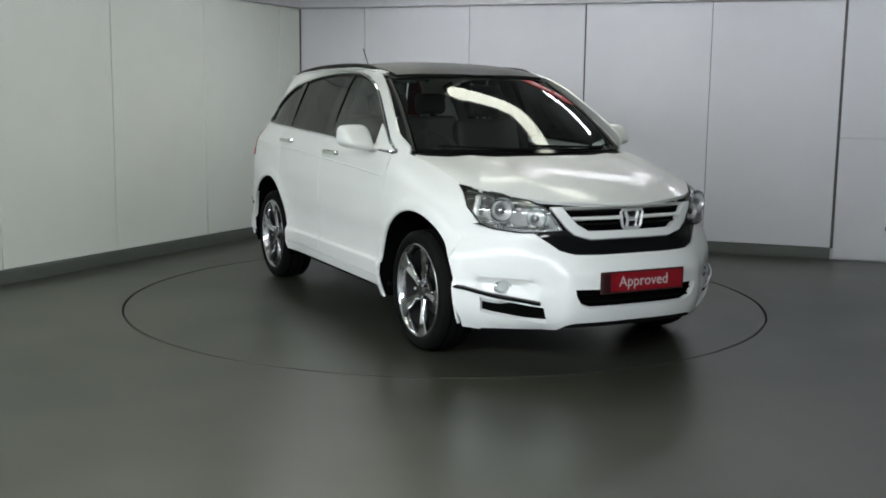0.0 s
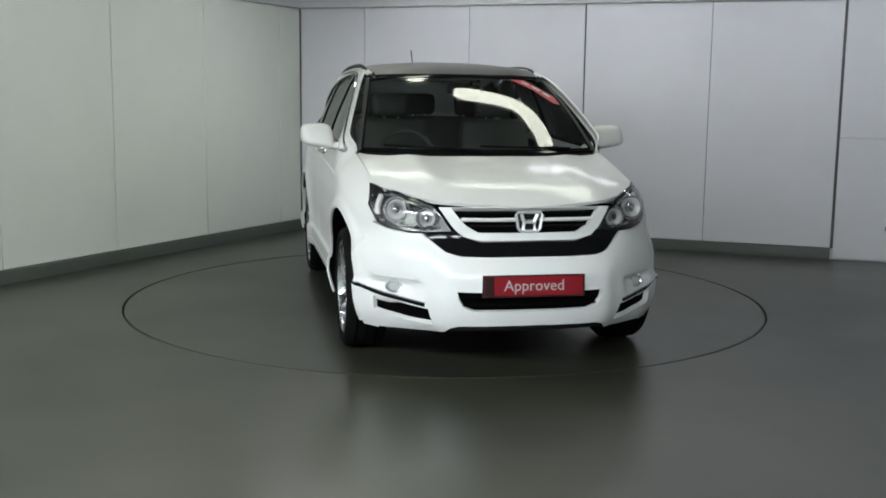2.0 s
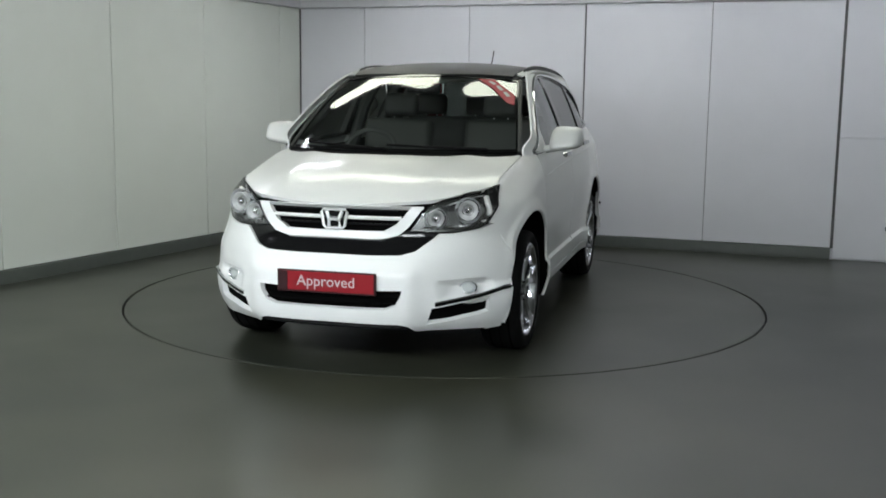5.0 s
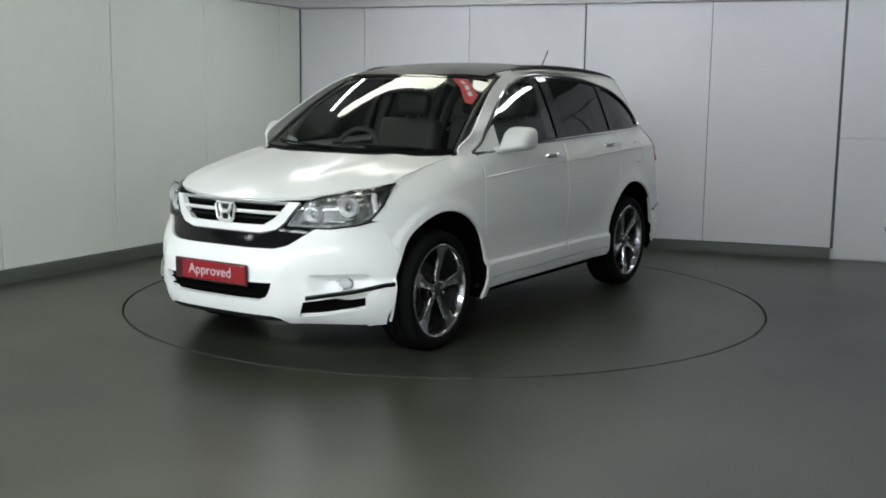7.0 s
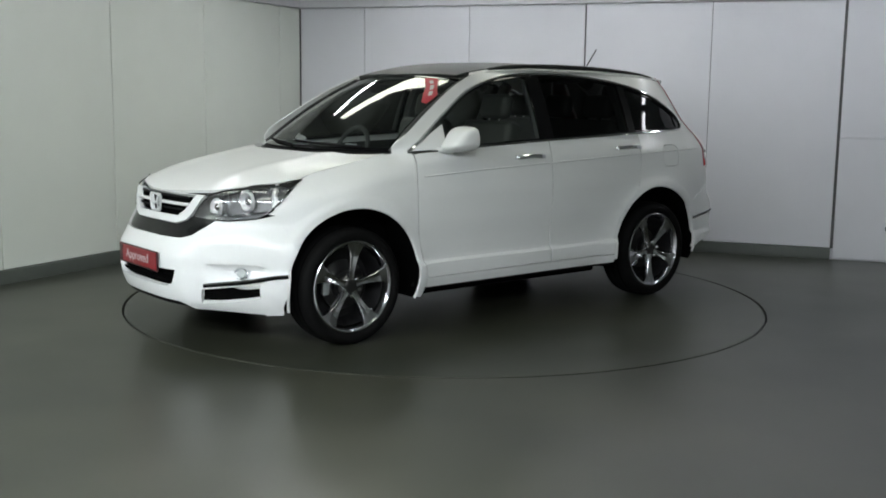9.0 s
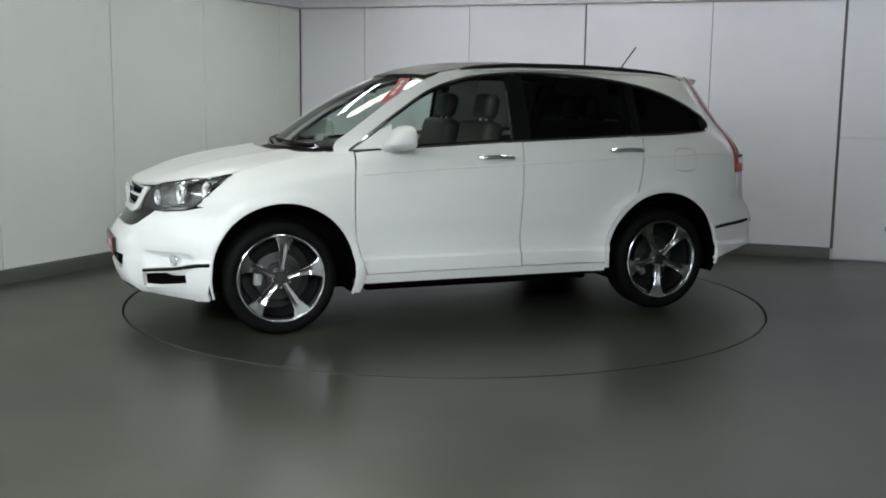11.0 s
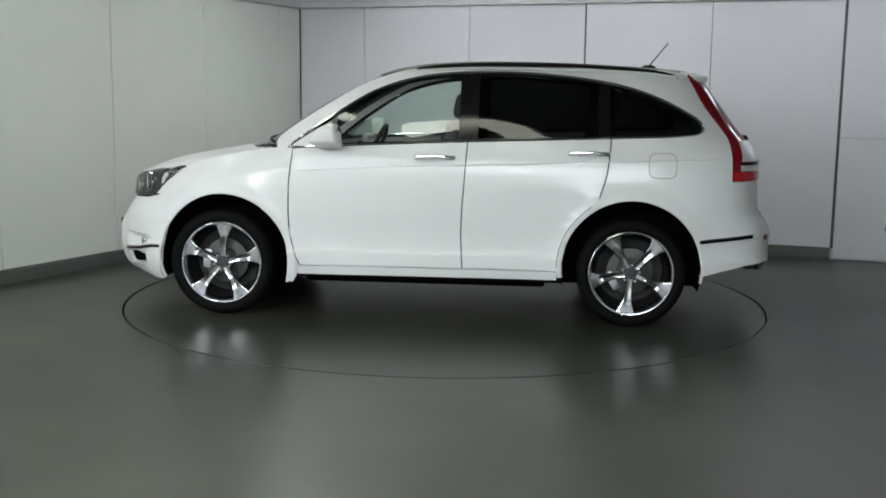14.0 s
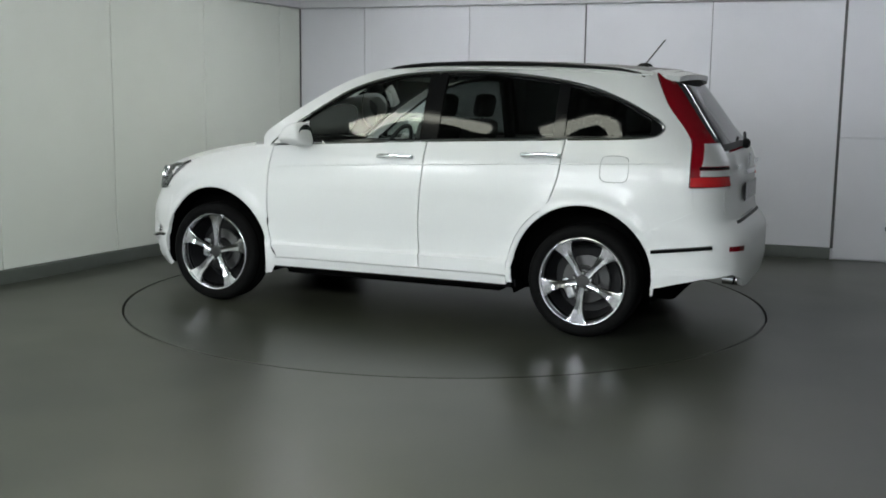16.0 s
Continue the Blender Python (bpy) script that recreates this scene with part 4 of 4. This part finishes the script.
        part("fog_lens", moved(lathe([(0.031, 0.004), (0.024, 0.014), (0.0, 0.019)], 28, "x"), m @ Matrix.Diagonal((1, 1.15, 0.85, 1))), M_CLEARLENS, fog)
        # ---- wheels
        wheel(car, 1.31, sd * 0.765, sd, -5 if sd > 0 else -20)
        wheel(car, -1.31, sd * 0.768, sd, 30 if sd > 0 else 0)

    # ---- bonnet
    right = [(2.072 - 0.20 * (y / 0.47) ** 2.2 * 0.55, y) for y in [0.47 * i / 12 for i in range(13)]]
    edge_pts = right + [(1.90, 0.545), (1.80, 0.62), (1.70, 0.69)] + [(1.60, 0.735)] + [(x, hood_edge(x) - 0.004) for x in (1.5, 1.4, 1.3, 1.2, 1.1, 1.02)]
    base = [(1.0, 0.735), (1.06, 0.70), (1.14, 0.60), (1.21, 0.45), (1.255, 0.25), (1.27, 0.0)]
    half = edge_pts + base
    hood = half + [(x, -y) for x, y in reversed(half[1:-1])]
    part("bonnet", patch(hood, lambda x, y: (x, y, hood_z(x, y)), (0.035, 0.04), thick=0.02), M_PAINT, car, "white bonnet")
    # scuttle and wipers
    sc = [(-0.99, -0.10), (-0.99, 0.03), (0.99, 0.03), (0.99, -0.10)]
    part("scuttle", patch(sc, lambda u, s: (lambda p: (p[0] + 0.0, p[1], p[2] - 0.010))(screen(u, s)), (0.05, 0.03), thick=0.01), M_BLACK, car)
    for a, b in (((0.75, 0.02), (-0.05, 0.055)), ((-0.05, 0.015), (-0.80, 0.05))):
        pts = [screen(a[0] + (b[0] - a[0]) * t, a[1] + (b[1] - a[1]) * t) for t in [i / 8 for i in range(9)]]
        part("wiper", tube([(x, y, z + 0.014) for x, y, z in pts], 0.008, 6), M_BLACK, car, "black windscreen wiper")
    # ---- windscreen with black border
    def ring_s(i):
        return [(-1 + i, 0.0 + i * 0.8), (1 - i, 0.0 + i * 0.8), (1 - i, 1 - i * 0.6), (-1 + i, 1 - i * 0.6)]
    part("windscreen", patch(ring_s(0.0), screen, (0.08, 0.08), thick=0.004), M_CLEAR, car, "clear windscreen").visible_shadow = False
    part("windscreen_border", patch(ring_s(0.0), screen, (0.08, 0.08), holes=[ring_s(0.045)], thick=0.006, raise_by=0.003), M_GLOSSBLACK, car)
    stick = [(0.55, 0.955), (0.72, 0.965), (0.94, 0.72), (0.935, 0.58), (0.87, 0.60), (0.72, 0.82)]
    st = part("windscreen_sticker", patch(stick, screen, (0.05, 0.05), thick=0.001, raise_by=0.006), M_STICKER, car, "red sticker with pale unreadable lines")
    for k, (u0, s0, u1, s1) in enumerate(((0.66, 0.915, 0.72, 0.87), (0.745, 0.85, 0.80, 0.78), (0.82, 0.755, 0.865, 0.69))):
        bar = [(u0, s0), (u0 + 0.03, s0 + 0.015), (u1 + 0.03, s1 + 0.015), (u1, s1)]
        part("print_bar", patch(bar, screen, (0.05, 0.05), thick=0.0, raise_by=0.0075), M_WHITE, st)
    part("rear_view_mirror", box(0.50, 0.0, 1.47, 0.03, 0.22, 0.06, 0.012, 2), M_BLACK, car)
    # ---- roof
    edge = [(0.305, 0.548), (0.10, 0.565), (-0.3, 0.57), (-0.9, 0.57), (-1.4, 0.56), (-1.62, 0.545)]
    top = [(0.385 - 0.10 * (y / 0.6) ** 2, y) for y in (-0.5, -0.25, 0, 0.25, 0.5)] + edge + [(-1.66, 0.3), (-1.67, 0.0), (-1.66, -0.3)] + [(x, -y) for x, y in reversed(edge)]
    part("roof", patch(top, roof, (0.06, 0.05), thick=0.02), M_ROOF, car, "dark roof panel")
    part("headliner", patch(top, lambda x, y: (x, y, roof(x, y)[2] - 0.035), (0.10, 0.08), thick=0.0), M_LINER, car)
    for sd in (1, -1):
        cant = [(0.20, 0.545), (0.10, 0.555), (-0.3, 0.562), (-0.9, 0.562), (-1.4, 0.552), (-1.62, 0.535), (-1.62, 0.60), (-1.4, 0.615), (-0.9, 0.622), (-0.3, 0.622), (0.10, 0.615), (0.24, 0.60)]
        part("roof_gutter", patch([(x, sd * y) for x, y in cant], lambda x, y: (x, y, roof(x, y)[2] - 0.006), (0.06, 0.03), thick=0.01), M_PAINT, car)
    # ---- aerial
    base_z = roof(-1.45, 0.0)[2]
    part("aerial_base", moved(lathe([(0.035, 0.0), (0.030, 0.012), (0.018, 0.022), (0.0, 0.024)], 20, "z"), Matrix.Translation((-1.45, 0, base_z)) @ Matrix.Diagonal((1.5, 0.9, 1, 1))), M_BLACK, car)
    part("aerial", tube([(-1.45, 0, base_z + 0.012), (-1.50, 0, base_z + 0.075), (-1.575, 0, base_z + 0.17)], 0.0045, 6), M_BLACK, car, "short black roof aerial")

    # ---- front bumper with its openings
    def fy(y, z):
        return (p_of_y(y, z), z)
    def both(half):
        """Closed outline from a left half that starts and ends on the middle line."""
        return half + [(-p, z) for p, z in reversed(half) if abs(p) > 1e-6]
    top_l = [(0.0, 0.627), fy(0.20, 0.626), fy(0.36, 0.629), fy(0.43, 0.648), fy(0.475, 0.685), fy(0.535, 0.733), fy(0.60, 0.731), fy(0.70, 0.744), (p_of_x(1.755, 0.765), 0.765), (p_of_x(1.72, 0.772), 0.772)]
    flank = [(p_of_x(1.712, 0.70), 0.70), (p_of_x(1.700, 0.65), 0.65), (p_of_x(1.672, 0.570), 0.570), (p_of_x(1.702, 0.50), 0.50), (p_of_x(1.716, 0.43), 0.43), (p_of_x(1.722, 0.35), 0.35), (p_of_x(1.722, 0.215), 0.215)]
    low_l = [(p_of_x(1.80, 0.208), 0.208), fy(0.70, 0.218), fy(0.55, 0.228), fy(0.43, 0.232), fy(0.405, 0.262), fy(0.36, 0.275), fy(0.20, 0.277), (0.0, 0.278)]
    bumper = both(top_l + flank + low_l)
    intake = both([(0.0, 0.456), fy(0.20, 0.456), fy(0.385, 0.457), fy(0.372, 0.41), fy(0.352, 0.378), fy(0.30, 0.357), fy(0.15, 0.356), (0.0, 0.356)])
    pocket = [fy(0.738, 0.394), fy(0.62, 0.372), fy(0.515, 0.356), fy(0.485, 0.270), fy(0.60, 0.283), fy(0.70, 0.306), fy(0.730, 0.318)]
    pocket_r = [(-p, z) for p, z in pocket]
    bp = part("front_bumper", patch(bumper, wrap_front, (0.022, 0.02), holes=[intake, pocket, pocket_r], thick=0.03), M_PAINT, car, "white front bumper with lower spoiler")
    part("lower_intake", patch(intake, wrap_front, (0.04, 0.03), thick=0, raise_by=-0.035), M_UNDER, bp, "black lower intake")
    for z in (0.385, 0.42):
        q = [wrap_front(p_of_y(y, z), z) for y in [-0.36 + 0.06 * i for i in range(13)]]
        part("intake_slat", tube([(x - 0.022, y, zz) for x, y, zz in q], 0.005, 6), M_UNDER, bp)
    for pk in (pocket, pocket_r):
        part("brake_vent", patch(pk, wrap_front, (0.04, 0.03), thick=0, raise_by=-0.03), M_UNDER, bp, "black vent under the fog lamp")
    lip = [wrap_front(p_of_y(y, 0.272), 0.272) for y in [-0.40 + 0.08 * i for i in range(11)]]
    part("chin", tube([(x - 0.03, y, z - 0.012) for x, y, z in lip], 0.014, 8), M_BLACK, bp)
    # ---- grille: black surround, white frame, bars, emblem
    band = both([(0.0, 0.712), fy(0.25, 0.710), fy(0.345, 0.735), fy(0.385, 0.752), fy(0.50, 0.742), fy(0.535, 0.738), fy(0.475, 0.690), fy(0.43, 0.653), fy(0.36, 0.634), fy(0.20, 0.631), (0.0, 0.632)])
    gr = part("grille", patch(band, wrap_front, (0.03, 0.02), thick=0.02, raise_by=-0.012), M_GLOSSBLACK, car, "black grille with white frame")
    outer = both([(0.0, 0.868), fy(0.25, 0.868), fy(0.452, 0.866), fy(0.412, 0.805), fy(0.384, 0.765), fy(0.340, 0.725), fy(0.25, 0.702), (0.0, 0.703)])
    inner = both([(0.0, 0.872), fy(0.25, 0.872), fy(0.392, 0.8685), fy(0.358, 0.820), fy(0.324, 0.782), fy(0.262, 0.745), fy(0.10, 0.7435), (0.0, 0.7435)])
    inner = [(p, min(z, 0.8665)) for p, z in inner]
    part("grille_frame", patch(outer, wrap_front, (0.025, 0.015), holes=[[(p, z - 0.001) for p, z in inner]], thick=0.03, raise_by=0.004), M_PAINT, gr, "white grille frame")
    part("grille_mesh", patch(inner, wrap_front, (0.04, 0.03), thick=0, raise_by=-0.03), M_UNDER, gr)
    for z in (0.845, 0.775):
        q = [wrap_front(p_of_y(y, z), z) for y in [-0.32 + 0.064 * i for i in range(11)]]
        part("grille_slat", tube([(x - 0.018, y, zz) for x, y, zz in q], 0.006, 6), M_BLACK, gr)
    q = [wrap_front(p_of_y(y, 0.808), 0.808) for y in [-0.345 + 0.069 * i for i in range(11)]]
    part("grille_bar", tube([(x - 0.004, y, z) for x, y, z in q], 0.010, 8), M_PAINT, gr, "white bar across the grille")
    nx = NOSE(0.80) + 0.012
    em = part("emblem", tube([(nx, y, z) for y, z in ((-0.062, 0.848), (0.062, 0.848), (0.070, 0.835), (0.057, 0.765), (0.045, 0.752), (-0.045, 0.752), (-0.057, 0.765), (-0.070, 0.835))], 0.0075, 6, closed=True), M_RING, gr, "chrome emblem")
    part("emblem_back", box(nx - 0.012, 0, 0.80, 0.008, 0.12, 0.085, 0.003, 1), M_GLOSSBLACK, em)
    for sg in (1, -1):
        part("emblem_bar", tube([(nx, sg * 0.042, 0.838), (nx + 0.004, sg * 0.027, 0.80), (nx, sg * 0.030, 0.760)], 0.0095, 6), M_RING, em)
    part("emblem_bar", tube([(nx, -0.028, 0.797), (nx, 0.028, 0.797)], 0.008, 6), M_RING, em)
    # ---- number board with the dealer's word
    px = NOSE(0.50) + 0.024
    pl = part("number_board", box(px, 0, 0.489, 0.010, 0.512, 0.100, 0.004, 1), M_PLATE, car, "red dealer board lettered Approved")
    part("board_edge", box(px - 0.004, 0, 0.489, 0.012, 0.532, 0.114, 0.004, 1), M_PLATEDARK, pl)
    # dark slip laid on this end imitates the reflection that dulls the red
    part("board_reflection_shade", box(px + 0.0016, -0.231, 0.489, 0.010, 0.048, 0.097, 0.002, 1), M_PLATEDARK, pl)
    fc = bpy.data.curves.new("scrap_text", "FONT")
    fc.body, fc.size, fc.align_x, fc.align_y, fc.extrude, fc.resolution_u = "Approved", 0.078, "CENTER", "CENTER", 0.0008, 3
    tob = new("scrap_text", fc)
    bpy.context.view_layer.update()
    me = bpy.data.meshes.new_from_object(tob.evaluated_get(bpy.context.evaluated_depsgraph_get()))
    bpy.data.objects.remove(tob)
    bm = bmesh.new()
    bm.from_mesh(me)
    bpy.data.meshes.remove(me)
    bmesh.ops.transform(bm, matrix=Matrix.Translation((px + 0.0062, 0.0, 0.491)) @ Matrix(((0, 0, 1, 0), (1, 0, 0, 0), (0, 1, 0, 0), (0, 0, 0, 1))), verts=bm.verts)
    part("lettering", bm, M_WHITE, pl, "white word Approved", smooth=0)

    # ---- tailgate, rear window, spoiler, rear bumper
    def ry(y, z):
        return (r_of_y(y, z), z)
    gate = both([(0.0, 1.125), ry(0.30, 1.122), ry(0.615, 1.115), ry(0.600, 1.05), ry(0.592, 0.93), ry(0.592, 0.915), ry(0.66, 0.90), ry(0.66, 0.79), ry(0.60, 0.735), ry(0.3, 0.725), (0.0, 0.725)])
    tg = part("tailgate", patch(gate, wrap_rear, (0.03, 0.03), thick=0.02), M_PAINT, car, "white tailgate")
    rwin = both([(0.0, 1.60), ry(0.30, 1.595), ry(0.50, 1.575), ry(0.545, 1.48), ry(0.575, 1.40), ry(0.60, 1.32), ry(0.615, 1.25), ry(0.622, 1.18), ry(0.612, 1.128), ry(0.30, 1.134), (0.0, 1.137)])
    part("rear_window", patch(rwin, wrap_rear, (0.04, 0.04), thick=0.01, raise_by=-0.004), M_PRIVACY, tg, "dark rear window").visible_shadow = False
    part("rear_window_border", patch(rwin, wrap_rear, (0.04, 0.04), holes=[[(p * 0.88, 1.137 + (z - 1.137) * 0.86 + 0.035) for p, z in rwin]], thick=0.004, raise_by=-0.001), M_BLACK, tg)
    sp = [(-1.60, 0.53), (-1.70, 0.545), (-1.775, 0.50), (-1.815, 0.25), (-1.82, 0.0)]
    sp = sp + [(x, -y) for x, y in reversed(sp[:-1])] + [(-1.64, -0.25), (-1.645, 0.0), (-1.64, 0.25)]
    part("roof_spoiler", patch(sp, lambda x, y: (x, y, 1.622 - 0.045 * (abs(y) / 0.6) ** 2.4 - 0.20 * (-1.60 - x)), (0.05, 0.05), thick=0.032, back=True), M_PAINT, car, "white roof spoiler")
    part("rear_wiper", tube([(-2.11, 0.02, 1.155), (-2.085, -0.12, 1.19), (-2.06, -0.30, 1.21)], 0.010, 6), M_BLACK, tg)
    part("wiper_pivot", moved(lathe([(0.032, 0), (0.030, 0.03), (0.016, 0.042), (0, 0.044)], 20, "x"), Matrix.Translation((-2.095, 0.02, 1.155)) @ Matrix.Rotation(math.pi, 4, "Z")), M_BLACK, tg)
    part("tailgate_handle", tube([(-2.142, -0.20, 0.985), (-2.152, 0.0, 0.985), (-2.142, 0.20, 0.985)], 0.014, 8), M_CHROME, tg, "chrome tailgate bar")
    part("rear_emblem", box(-2.138, 0, 1.055, 0.012, 0.10, 0.085, 0.004, 1), M_CHROME, tg, "chrome emblem")
    part("rear_number_board", box(-2.150, 0, 0.87, 0.010, 0.52, 0.112, 0.003, 1), M_GLOSSBLACK, tg, "dark number board")
    for sg in (1, -1):
        part("badge", box(-2.132, sg * 0.42, 1.03, 0.008, 0.14, 0.028, 0.002, 1), M_SATIN, tg)
    rb_top = [(0.0, 0.718), ry(0.30, 0.718), ry(0.60, 0.728), ry(0.665, 0.775), (r_of_x(-1.955, 0.79), 0.79), (r_of_x(-1.935, 0.785), 0.785), (r_of_x(-1.80, 0.725), 0.725), (r_of_x(-1.70, 0.676), 0.676)]
    rb_side = [(r_of_x(x, z), z) for x, z in arch_arc(1, 141, 187, 9)] + [(r_of_x(-1.724, 0.340), 0.340)]
    rb_low = [(r_of_x(-1.86, 0.372), 0.372), (r_of_x(-2.0, 0.405), 0.405), ry(0.70, 0.425), ry(0.58, 0.385), ry(0.50, 0.33), ry(0.3, 0.31), (0.0, 0.31)]
    rbp = both(rb_top + rb_side + rb_low)
    rb = part("rear_bumper", patch(rbp, wrap_rear, (0.025, 0.025), thick=0.03), M_PAINT, car, "white rear bumper")
    for sg in (1, -1):
        q = [(sg * r_of_y(y, z), z) for y, z in ((0.72, 0.560), (0.58, 0.555), (0.58, 0.585), (0.72, 0.590))]
        part("rear_reflector", patch(q, wrap_rear, (0.03, 0.03), thick=0.008, raise_by=0.006), M_RED, rb, "red bumper reflector")
        part("exhaust_tip", moved(lathe([(0.038, 0.0), (0.040, 0.10), (0.034, 0.10), (0.034, 0.0)], 24, "x"), Matrix.Translation((-2.07, sg * 0.46, 0.365)) @ Matrix.Rotation(math.pi, 4, "Z")), M_CHROME, car, "chrome exhaust tip")
    part("diffuser", patch(both([(0.0, 0.33), ry(0.3, 0.33), ry(0.48, 0.345), ry(0.50, 0.38), ry(0.53, 0.38), ry(0.50, 0.32), ry(0.3, 0.30), (0.0, 0.30)]), wrap_rear, (0.04, 0.03), thick=0.01, raise_by=-0.05), M_BLACK, rb)
    step = [(sg, z) for sg, z in both([(0.0, 0.700), ry(0.5, 0.700), ry(0.5, 0.715), (0.0, 0.715)])]
    part("bumper_step", patch(step, wrap_rear, (0.04, 0.03), thick=0.004, raise_by=0.004), M_BLACK, rb)

    # ---- underbody and cabin
    part("underbody", box(0.05, 0, 0.265, 3.7, 1.0, 0.12, 0.03, 2), M_UNDER, car)
    part("engine_bay", box(1.48, 0, 0.56, 0.80, 0.96, 0.50, 0.03, 2), M_UNDER, car)
    part("side_member", box(-0.0, 0.0, 0.285, 1.55, 1.58, 0.12, 0.02, 2), M_UNDER, car)
    part("cabin_floor", box(-0.02, 0, 0.42, 1.62, 1.50, 0.06, 0.01, 1), M_TRIM, car)
    part("boot_floor", box(-1.56, 0, 0.60, 0.92, 1.10, 0.40, 0.02, 1), M_TRIM, car)
    part("bulkhead", box(1.03, 0, 0.72, 0.06, 1.26, 0.66, 0.01, 1), M_TRIM, car)
    dash = patch([(0.62, -0.70), (0.62, 0.70), (1.13, 0.56), (1.16, 0.0), (1.13, -0.56)], lambda x, y: (x, y, 1.055 + 0.02 * math.sin((x - 0.62) * 5) + 0.04 * math.exp(-((y + 0.36) / 0.17) ** 2) * smooth01((0.9 - x) / 0.2)), (0.06, 0.06), thick=0.28)
    part("dashboard", dash, M_TRIM, car, "dark dashboard")
    wheel_m = Matrix.Translation((0.50, -0.37, 1.03)) @ Matrix.Rotation(radians(-24), 4, "Y")
    ringp = [(0.018 * math.cos(a) + 0.185, 0.015 * math.sin(a)) for a in [2 * math.pi * k / 10 for k in range(10)]]
    sw = part("steering_wheel", moved(lathe(ringp, 40, "x", closed=True), wheel_m), M_TRIM, car, "dark steering wheel")
    part("wheel_boss", moved(merge(box(0.01, 0, 0, 0.04, 0.15, 0.12, 0.02, 2), box(0, 0, 0, 0.02, 0.36, 0.035, 0.008, 1), box(0, 0, -0.09, 0.02, 0.05, 0.18, 0.008, 1)), wheel_m), M_SATIN, sw)
    def seat(x, y, wid, name):
        s = empty(name)
        s.parent = car
        tagged(s, "dark leather car seat with headrest")
        part("cushion", box(x + 0.18, y, 0.66, 0.50, wid, 0.16, 0.05, 3), M_SEAT, s)
        part("backrest", box(x - 0.13, y, 0.98, 0.14, wid, 0.58, 0.05, 3, Matrix.Rotation(radians(-14), 4, "Y")), M_SEAT, s)
        n = 1 if wid < 0.7 else 3
        for i in range(n):
            yy = y + (i - (n - 1) / 2) * 0.42
            part("headrest", box(x - 0.225, yy, 1.36, 0.10, 0.26, 0.17, 0.045, 3, Matrix.Rotation(radians(-12), 4, "Y")), M_SEAT, s)
            for dy in (-0.05, 0.05):
                part("headrest_post", tube([(x - 0.195, yy + dy, 1.22), (x - 0.215, yy + dy, 1.31)], 0.006, 6), M_SATIN, s)
    seat(0.02, 0.37, 0.50, "front_seat")
    seat(0.02, -0.37, 0.50, "front_seat")
    seat(-0.95, 0.0, 1.26, "rear_seat")
    for sd in (1, -1):
        part("pillar_trim", tube([(-0.27, sd * 0.775, 1.05), (-0.27, sd * 0.68, 1.35), (-0.28, sd * 0.58, 1.55)], 0.045, 8), M_TRIM, car)
        part("pillar_trim", tube([(-1.12, sd * 0.755, 1.10), (-1.13, sd * 0.66, 1.36), (-1.15, sd * 0.56, 1.52)], 0.045, 8), M_TRIM, car)
        part("pillar_trim", tube([screen(sd * 0.985, s) for s in (0.0, 0.25, 0.5, 0.75, 1.0)], 0.014, 8), M_TRIM, car)
    return car


car = build_car()


# ---------------------------------------------------------------- movement
def motions():
    turn = [(0.0, -62.95), (0.5, -65.53), (1.0, -69.32), (1.5, -73.83), (2.0, -78.50), (2.5, -83.00), (3.0, -87.38), (3.5, -91.70), (4.0, -96.13),
            (6.5, -118.55), (7.0, -123.03), (7.5, -127.50), (8.0, -131.96), (8.5, -136.42), (9.0, -140.89), (11.5, -163.22), (12.0, -167.69), (12.5, -172.15),
            (13.0, -176.60), (13.5, -180.99), (14.0, -185.33), (14.5, -189.62), (15.0, -193.93), (15.5, -198.36), (16.0, -202.85)]
    ox, oy = 0.063, -0.006
    car_rows, table_rows = [], []
    for t, a in turn:
        c, s = math.cos(radians(a)), math.sin(radians(a))
        car_rows.append((t, pose(c * ox - s * oy, s * ox + c * oy, 0.0, 0, 0, a)))
        table_rows.append((t, pose(0, 0, 0, 0, 0, a)))
    walk(car, car_rows)
    walk(table, table_rows)


motions()
